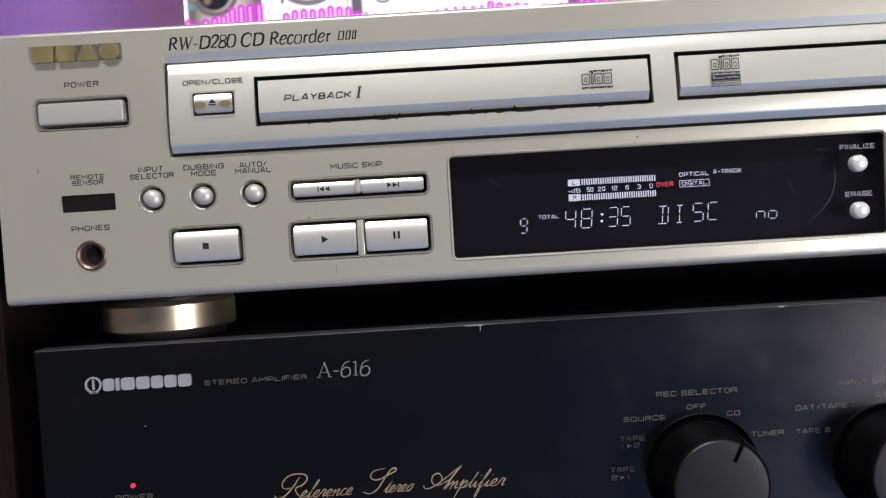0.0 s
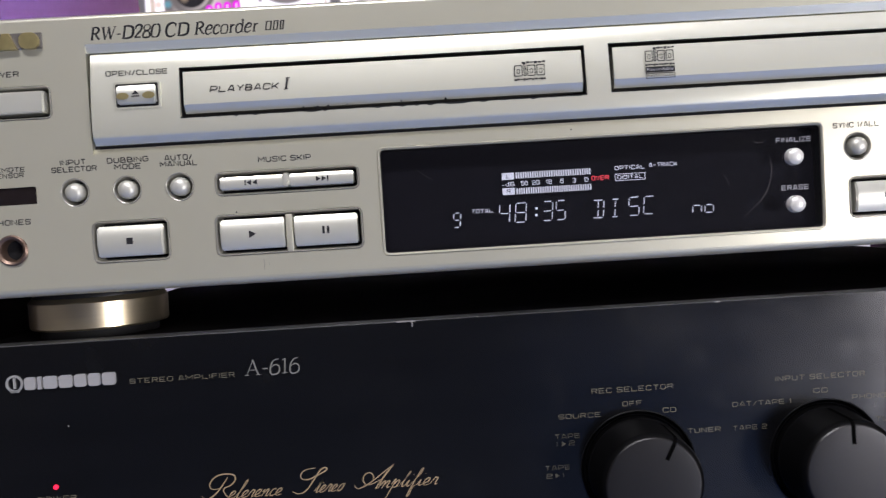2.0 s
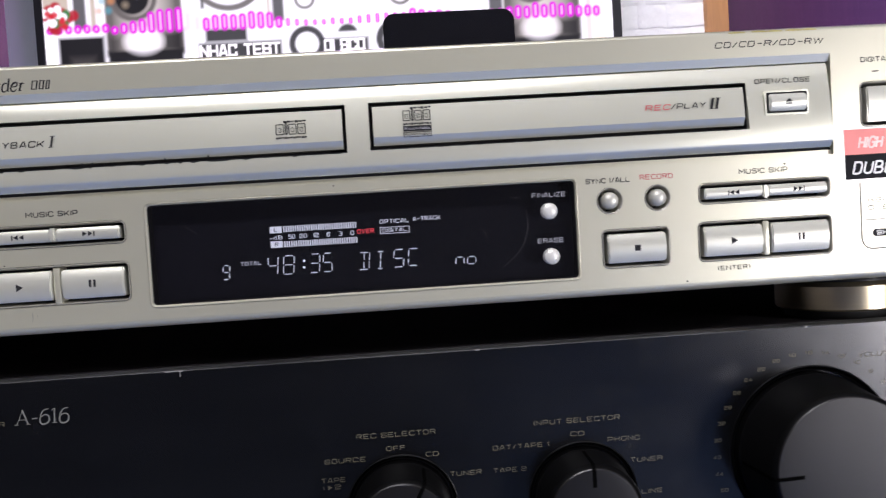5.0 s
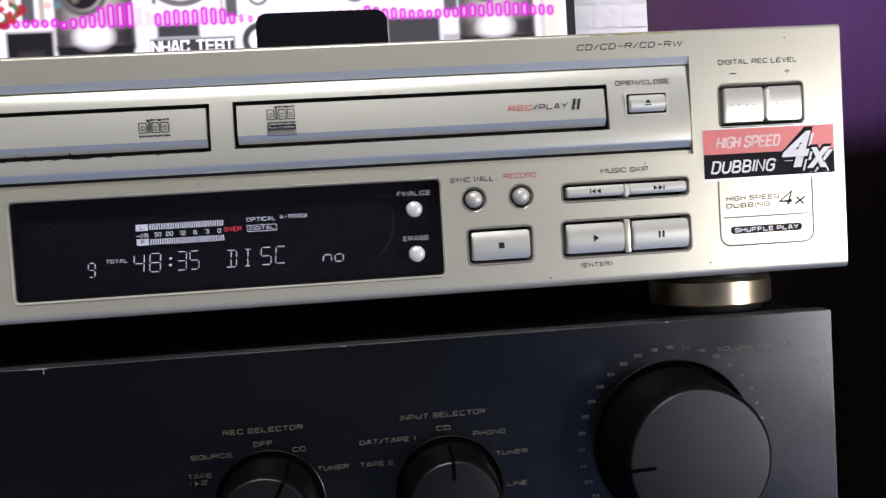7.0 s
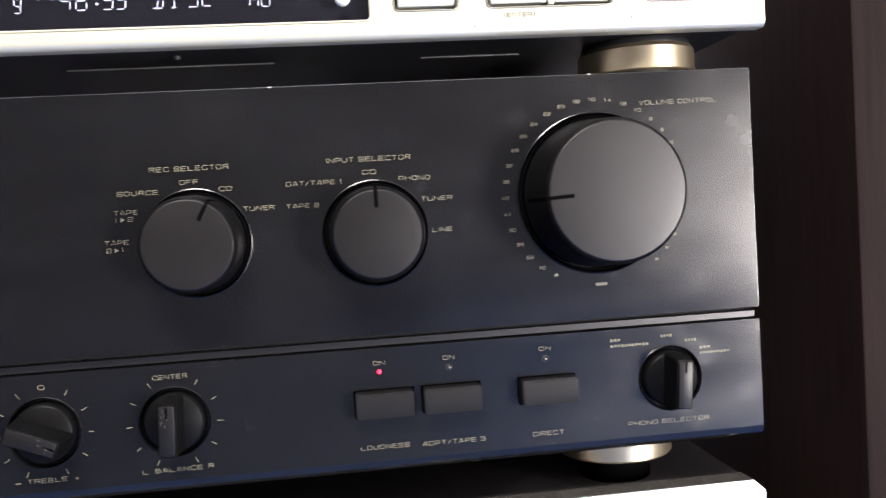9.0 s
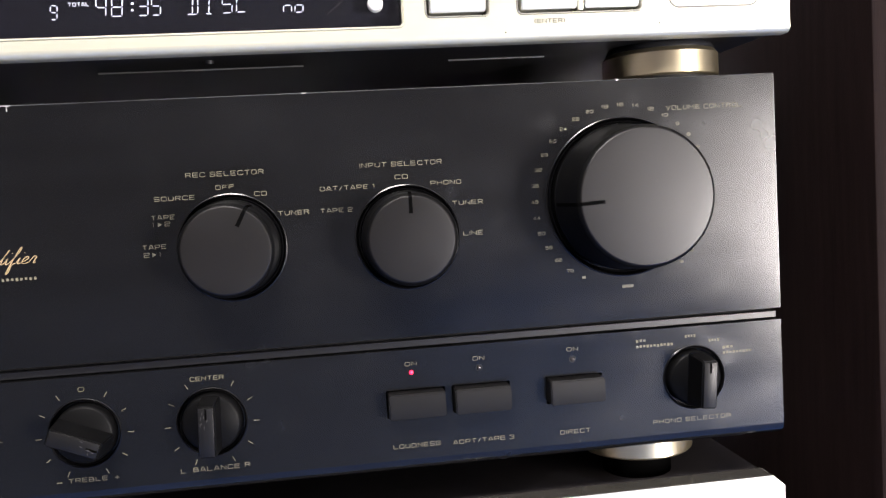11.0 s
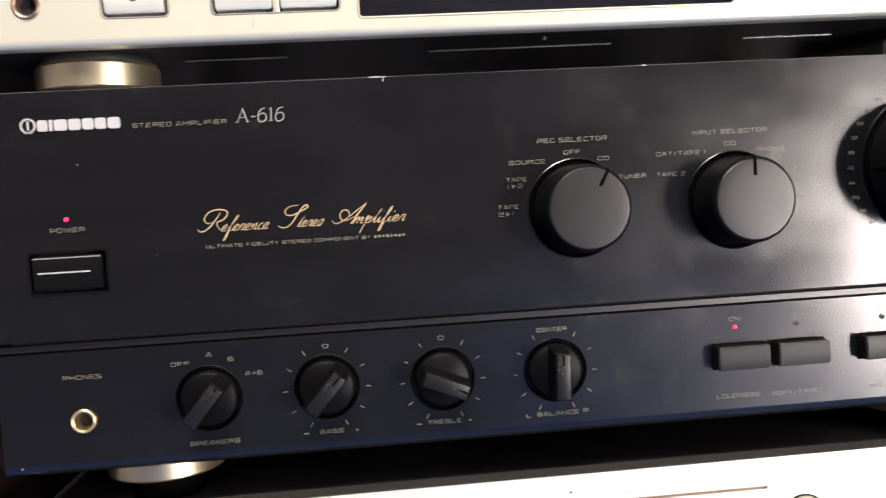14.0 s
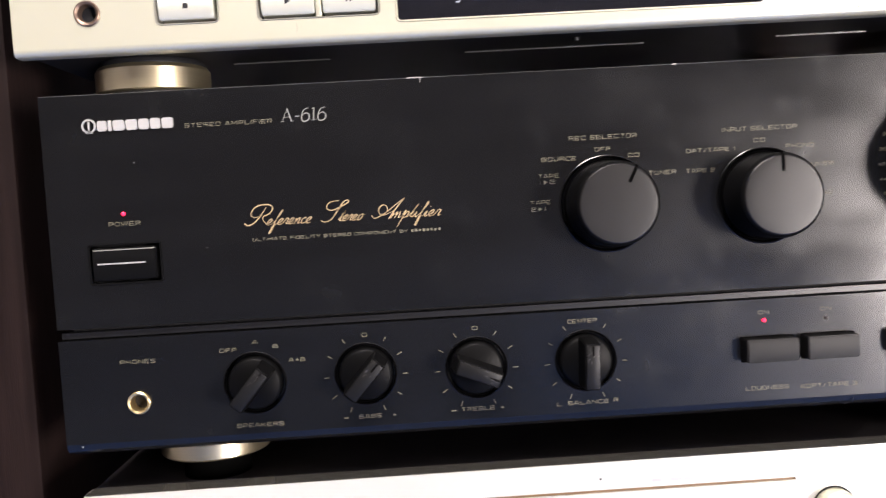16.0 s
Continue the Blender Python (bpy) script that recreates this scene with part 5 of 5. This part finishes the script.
# printed words on the face
YA = 0.3
for s, x0, x1, z, cap in (
    ("STEREO AMPLIFIER", -155.6, -122.2, -29.4, 1.6), ("POWER", -187.2, -175.0, -65.6, 1.7),
    ("REC SELECTOR", -8.1, 18.6, -42.5, 1.7), ("OFF", 1.7, 8.1, -47.2, 1.6), ("CD", 14.8, 19.2, -50.1, 1.6), ("SOURCE", -19.3, -5.5, -50.1, 1.6), ("TAPE", -20.8, -12.7, -56.5, 1.6),
    ("1", -20.4, -20.05, -58.9, 1.6), ("2", -16.4, -14.4, -58.8, 1.6), ("TAPE", -24.5, -16.4, -66.6, 1.6), ("2", -24.2, -22.2, -69.2, 1.6), ("1", -18.9, -18.55, -69.1, 1.6), ("TUNER", 22.6, 33.4, -57.5, 1.6),
    ("INPUT SELECTOR", 52.2, 81.9, -42.4, 1.7), ("CD", 64.5, 69.3, -47.0, 1.6), ("DAT/TAPE 1", 37.7, 57.0, -49.8, 1.6), ("TAPE 2", 37.4, 48.8, -57.6, 1.6), ("PHONO", 77.3, 88.5, -49.9, 1.6),
    ("TUNER", 84.8, 96.1, -57.6, 1.6), ("LINE", 88.2, 95.5, -68.8, 1.6), ("VOLUME CONTROL", 167.1, 197.0, -27.1, 1.7),
    ("PHONES", -187.1, -173.5, -119.2, 1.6), ("OFF", -148.6, -141.9, -117.0, 1.6), ("A", -136.0, -133.6, -114.4, 1.6), ("B", -127.9, -125.8, -116.4, 1.6), ("A+B", -122.0, -115.7, -122.2, 1.6),
    ("SPEAKERS", -143.8, -125.6, -147.0, 1.6), ("0", -93.2, -91.0, -114.2, 1.6), ("BASS", -96.0, -87.3, -146.4, 1.6), ("0", -50.0, -47.8, -114.2, 1.6), ("TREBLE", -55.7, -42.6, -146.2, 1.6),
    ("CENTER", -12.2, -0.5, -114.0, 1.6), ("L", -17.7, -15.9, -146.6, 1.6), ("BALANCE", -13.4, 2.8, -146.5, 1.6), ("R", 4.6, 6.5, -146.3, 1.6), ("+", -83.2, -81.4, -146.6, 1.7), ("+", -40.4, -38.6, -146.4, 1.7),
    ("ON", 63.9, 68.3, -115.0, 1.5), ("ON", 89.0, 93.4, -115.0, 1.5), ("ON", 124.6, 129.0, -114.6, 1.5), ("LOUDNESS", 57.9, 75.3, -145.3, 1.6), ("ADPT/TAPE 3", 80.0, 103.0, -145.7, 1.6),
    ("DIRECT", 120.6, 132.4, -145.9, 1.6), ("PHONO SELECTOR", 157.0, 188.4, -145.4, 1.6),
):
    write(amp, s, x0, x1, z, cap, GILT, YA, pen=0.13)
part("symbol", join([flat(ARROW_R(-18.0, -58.1, 0.8), 0.2), flat(ARROW_R(-20.7, -68.4, 0.8), 0.2)]), GILT, amp, smooth=0)
for x0, z0 in ((-102.0, -146.0), (-59.6, -145.9)):
    bars(amp, [(x0, x0 + 1.8, z0, z0 + 0.4)], GILT, YA, "minus_sign")
bars(amp, [d for r in ((151.6, 155.4, -113.6, -112.4), (151.6, 166.1, -115.7, -114.6), (171.0, 175.2, -113.2, -112.1), (180.4, 184.6, -115.5, -114.4), (185.9, 190.0, -118.6, -117.5), (185.9, 197.5, -120.6, -119.6)) for d in dashes(*r, 0.85, 0.45)], GILT, YA)
part("lettering", serif_bm("A-616", -118.7, -101.4, -29.2, 4.9, YA - 0.06, 0.06, 0.9), PALE, amp, smooth=0)
# volume figures round the knob
FIGURES = ["70", "62", "56", "50", "44", "40", "36", "32", "28", "26", "24", "22", "20", "18", "16", "14", "12", "10", "9", "8", "6"]
for k, s in enumerate(FIGURES):
    a = radians(230 - 10 * k)
    x, z = VOL[0] + 34.1 * math.cos(a), VOL[1] + 34.1 * math.sin(a)
    w = 1.5 if len(s) > 1 else 0.8
    write(amp, s, x - w * 0.9, x + w * 0.9, z - 0.65, 1.25, GILT, YA)
bars(amp, [(VOL[0] - 2.2, VOL[0] + 2.2, VOL[1] - 34.0, VOL[1] - 32.9)] + [(VOL[0] + 33.5 * math.cos(radians(a)) - 0.7, VOL[0] + 33.5 * math.cos(radians(a)) + 0.7, VOL[1] + 33.5 * math.sin(radians(a)) - 0.5, VOL[1] + 33.5 * math.sin(radians(a)) + 0.5) for a in (20, 10, 0, -10, -20, -30, -40, -50, 240)], GILT, YA)
# tick marks round the tone knobs
for c in SMALL[1:4]:
    ticks = []
    for a in (31, 62, 93, 124, 155):
        for s in (1, -1):
            d = Vector((s * math.sin(radians(a)), math.cos(radians(a))))
            n = Vector((-d.y, d.x)) * 0.14
            p, q = Vector(c) + d * 14.4, Vector(c) + d * 16.4
            ticks.append(flat([tuple(p + n), tuple(q + n), tuple(q - n), tuple(p - n)], YA - 0.06))
    part("scale_tick", join(ticks), GILT, amp, smooth=0)
# maker's emblem and name as plain silver shapes
part("emblem", join([plate(ring(-191.6, -27.0, 2.7, 28), [ring(-191.6, -27.0, 2.1, 28)], -0.3, 0.3), box(-191.9, -191.3, -0.3, 0.3, -28.6, -25.2), box(-192.9, -190.3, -0.3, 0.3, -29.8, -29.3)]), LOGO_SILVER, amp)
x = -188.4
for w in (3.6, 1.3, 4.4, 4.3, 3.9, 3.9, 4.3):
    part("badge_block", plate(rrect(x, x + w, -29.2, -25.2, 0.9 if w > 2 else 0.2), [], -0.4, 0.3), LOGO_SILVER, amp)
    x += w + 0.5

# gold script line, drawn with a pen: looped capitals and joined small letters
PEN = {}


def letter(name, width, *strokes):
    """Upright pen strokes of a small letter, x-height 1."""
    PEN[name] = (width, strokes)


letter("e", 0.72, [(0, 0.15), (0.45, 0.5), (0.52, 0.85), (0.32, 1), (0.08, 0.72), (0.06, 0.25), (0.27, 0), (0.72, 0.2)])
letter("f", 0.62, [(0, 0.2), (0.4, 1.3), (0.5, 2.1), (0.36, 2.35), (0.26, 1.5), (0.2, -1.0), (0.28, -1.35), (0.42, -0.9), (0.3, 0), (0.62, 0.2)])
letter("r", 0.66, [(0, 0.2), (0.22, 1.1), (0.3, 0.9), (0.52, 0.95), (0.42, 0.35), (0.48, 0.02), (0.66, 0.2)])
letter("n", 0.84, [(0, 0.6), (0.17, 1), (0.16, 0)], [(0.16, 0.3), (0.45, 1), (0.6, 0.85), (0.54, 0.2), (0.62, 0), (0.84, 0.2)])
letter("c", 0.62, [(0.5, 0.78), (0.36, 1), (0.08, 0.7), (0.08, 0.2), (0.3, 0), (0.62, 0.2)])
letter("t", 0.56, [(0, 0.2), (0.3, 1.1), (0.36, 1.9), (0.24, 0.3), (0.34, 0), (0.56, 0.2)], [(0.08, 1.2), (0.6, 1.25)])
letter("o", 0.74, [(0.4, 1), (0.1, 0.75), (0.08, 0.2), (0.32, 0), (0.58, 0.3), (0.58, 0.8), (0.4, 1), (0.74, 0.85)])
letter("m", 1.2, [(0, 0.6), (0.17, 1), (0.16, 0)], [(0.16, 0.3), (0.44, 1), (0.56, 0.85), (0.52, 0)], [(0.52, 0.3), (0.8, 1), (0.94, 0.85), (0.88, 0.2), (0.98, 0), (1.2, 0.2)])
letter("p", 0.8, [(0, 0.4), (0.24, 1.5), (0.16, -1.4)], [(0.18, 0.2), (0.42, 0.98), (0.64, 0.85), (0.6, 0.2), (0.36, 0), (0.22, 0.12)], [(0.5, 0.02), (0.8, 0.2)])
letter("l", 0.5, [(0, 0.2), (0.36, 1.5), (0.4, 2.1), (0.28, 1.6), (0.2, 0.3), (0.3, 0), (0.5, 0.2)])
letter("i", 0.46, [(0, 0.2), (0.2, 1), (0.16, 0.2), (0.26, 0), (0.46, 0.2)], [(0.28, 1.45), (0.34, 1.55)])
SLANT, TALL = 0.62, 2.55


def script(word, x0, x1, z):
    """A joined word from x0 to x1 on the line z."""
    total = sum(PEN[ch][0] for ch in word) - 0.1
    unit, x, out = (x1 - x0) / total, x0, []
    for ch in word:
        width, strokes = PEN[ch]
        for s in strokes:
            out.append(stroke([(x + px * unit + SLANT * pz * TALL, z + pz * TALL) for px, pz in s], 0.17, 0.34))
        x += width * unit
    return join(out)


for word, x0, x1 in (("eference", -127.4, -110.6), ("tereo", -99.8, -90.8), ("mplifier", -79.6, -60.4)):
    part("script_word", script(word, x0, x1, -68.6), GILT_BRIGHT, amp, smooth=0)
cap_r = [stroke([(-129.3, -65.0), (-132.2, -65.4), (-132.9, -63.6), (-131.1, -61.2), (-128.0, -60.3), (-124.4, -60.8), (-124.2, -62.6), (-126.0, -64.4), (-128.6, -65.0), (-128.0, -67.2), (-126.4, -68.5)], 0.2, 0.44),
         stroke([(-126.8, -61.6), (-129.2, -65.0), (-132.1, -67.8), (-134.5, -68.4), (-135.5, -67.2)], 0.2, 0.48)]
cap_s = [stroke([(-98.5, -60.5), (-102.4, -60.8), (-104.0, -63.2), (-101.6, -64.5), (-97.7, -62.7), (-94.8, -61.4), (-95.2, -60.3), (-97.0, -61.0), (-99.8, -65.0), (-101.8, -67.7), (-104.5, -68.8), (-106.3, -67.7)], 0.2, 0.44)]
cap_a = [stroke([(-86.4, -66.9), (-85.8, -68.3), (-83.8, -67.9), (-80.6, -66.1), (-76.7, -63.3), (-73.3, -60.9)], 0.18, 0.34), stroke([(-73.3, -60.9), (-76.6, -64.5), (-79.8, -68.6)], 0.22, 0.5),
         stroke([(-77.7, -65.6), (-82.0, -67.6), (-83.8, -66.0), (-83.0, -63.5), (-80.8, -63.0), (-79.8, -65.0), (-81.2, -66.8)], 0.18, 0.36)]
for bms in (cap_r, cap_s, cap_a):
    part("script_capital", join(bms), GILT_BRIGHT, amp, smooth=0)
# fine marks on the silver face: a pair of scratches, specks and a yellowed patch on the top edge
RUB = mat("grey_rub_mark", (0.24, 0.23, 0.19), 0.5, 0.3)
for way, w0, w1 in (([(-110.4, 7.6), (-110.2, 5.9), (-110.5, 4.4)], 0.05, 0.18), ([(-108.9, 7.4), (-108.8, 5.8)], 0.05, 0.14), ([(-204.5, 42.4), (-203.9, 43.2), (-204.2, 44.2)], 0.1, 0.4)):
    part("scratch", stroke(way, w0, w1, -0.03), RUB, rec, smooth=0)
for x, z, r in ((-10.2, 43.0, 0.25), (143.6, 41.4, 0.3), (196.5, 83.2, 0.25), (172.4, 66.9, 0.2), (107.8, 3.4, 0.3), (-118.0, 23.1, 0.25), (165.8, 5.0, 0.35)):
    part("worn_spot", flat(ring(x, z, r, 7), -0.03), WELL, rec, smooth=0)
YELLOWED = mat("yellowed_lacquer", (0.42, 0.36, 0.12), 0.4, 0.3, vary=0.4, scale=150)
part("worn_patch", join([stroke([(x, 86.55 + 0.1 * (k % 2)), (x + 3.0, 86.7), (x + 6.0, 86.5)], 0.15, 0.55, 0.0) for k, x in enumerate((126, 134, 139, 146, 151))]), YELLOWED, rec, "yellowed patch on the upper edge", smooth=0)
# faint scratches on the recorder's display pane
SCRATCH = mat("faint_scratch", (0.014, 0.011, 0.013), 0.5)
for way in ([(53.5, 31), (54.5, 26), (52, 18), (44, 11.5)], [(48, 36), (50, 35.2), (52, 35.6)], [(38, 26), (39.5, 24.4), (40, 22)], [(-60, 33), (-57, 30.5), (-55.5, 30)]):
    bm = stroke(way, 0.05, 0.22)
    bmesh.ops.translate(bm, vec=(0, 0.2, 0), verts=bm.verts)
    part("scratch", bm, SCRATCH, rec, smooth=0)
random.seed(8)
DUST = mat("grey_dust", (0.05, 0.05, 0.055), 0.8)
part("dust", join([flat(ring(random.uniform(-69, 69), random.uniform(8.5, 38.5), random.uniform(0.05, 0.16), 6), 0.44) for _ in range(90)]), DUST, rec, "fine grey dust", smooth=0)
write(amp, "ULTIMATE FIDELITY STEREO COMPONENT BY", -132.8, -72.6, -74.4, 1.25, GILT, YA)
bars(amp, dashes(-71.4, -60.0, -74.3, -73.2, 0.9, 0.6), GILT, YA)

for x in (-160, 161):
    foot = part("foot", turned_z(x, 31.5, [(0, -155.2), (22.2, -155.2), (22.8, -155.8), (22.8, -161.6), (22.2, -162.3), (0, -162.3)]), CHAMPAGNE, amp, "turned champagne metal foot")
    # invented support; its dead black colour stands in for the shadow under the foot
    part("foot_pad", turned_z(x, 31.5, [(0, -162.3), (14.0, -162.3), (14.0, -172.4), (0, -172.4)], 40), PAD, foot)
    part("foot_collar", turned_z(x, 31.5, [(0, -154), (21, -154), (21, -155.2), (0, -155.2)], 48), COVER, foot)
    part("rear_foot", turned_z(x, 300, [(0, -154), (18, -154), (18, -172.4), (0, -172.4)], 32), RUBBER, amp)

# ---- the silver unit underneath ----
deck = thing("silver_deck", 0, 150, -303, "silver-faced hi-fi deck with a thin brown groove, under the amplifier", "deck")
LIGHT_SILVER = mat("white_silver_paint", (0.60, 0.585, 0.53), 0.34, 0.45, vary=0.05, scale=18, rough_vary=0.05, stretch=(0.4, 1, 1))
outer = [(-209.5, -290), (209.5, -290), (209.5, -174.5), (205.0, -170.4), (-205.0, -170.4), (-209.5, -174.5)]
part("front_panel", plate(outer, [rrect(-120, 77, -182.8, -181.4), ring(92, -195, 9, 36)], 0, 9.5), LIGHT_SILVER, deck)
part("groove", box(-120, 77, 1.2, 9, -182.8, -181.4), mat("brown_groove", (0.20, 0.12, 0.06), 0.4), deck, "brown groove line")
part("round_knob", lathe(92, -195, [(8.2, 6), (8.2, -5), (7.4, -6), (0, -6.2)], 40), SILVER, deck)
part("well_ring", lathe(92, -195, [(9, 0.5), (9, -0.3), (8.4, -0.3), (8.3, 5)], 40), WELL, deck)
part("panel_top", box(-204.6, 204.6, 0.4, 9.5, -170.5, -170.15), DECK_TOP, deck, "satin grey upper edge")
part("case", box(-207, 207, 9.6, 330, -289, -172.4, 0.8), MATTE, deck, "black steel case")
bars(deck, [(18.5, 22.5, -179.6, -178.2), (26.0, 30.5, -179.6, -178.2), (31.5, 36.0, -179.6, -178.2)], mat("grey_print", (0.35, 0.35, 0.35), 0.6), 0)
part("chip", flat(ring(-2, -177.0, 0.5, 7), -0.06), INK, deck, smooth=0)
for x in (-170, 170):
    for y in (40, 290):
        part("foot", turned_z(x, y, [(0, -289), (18, -289), (18, -303), (0, -303)], 32), RUBBER, deck)
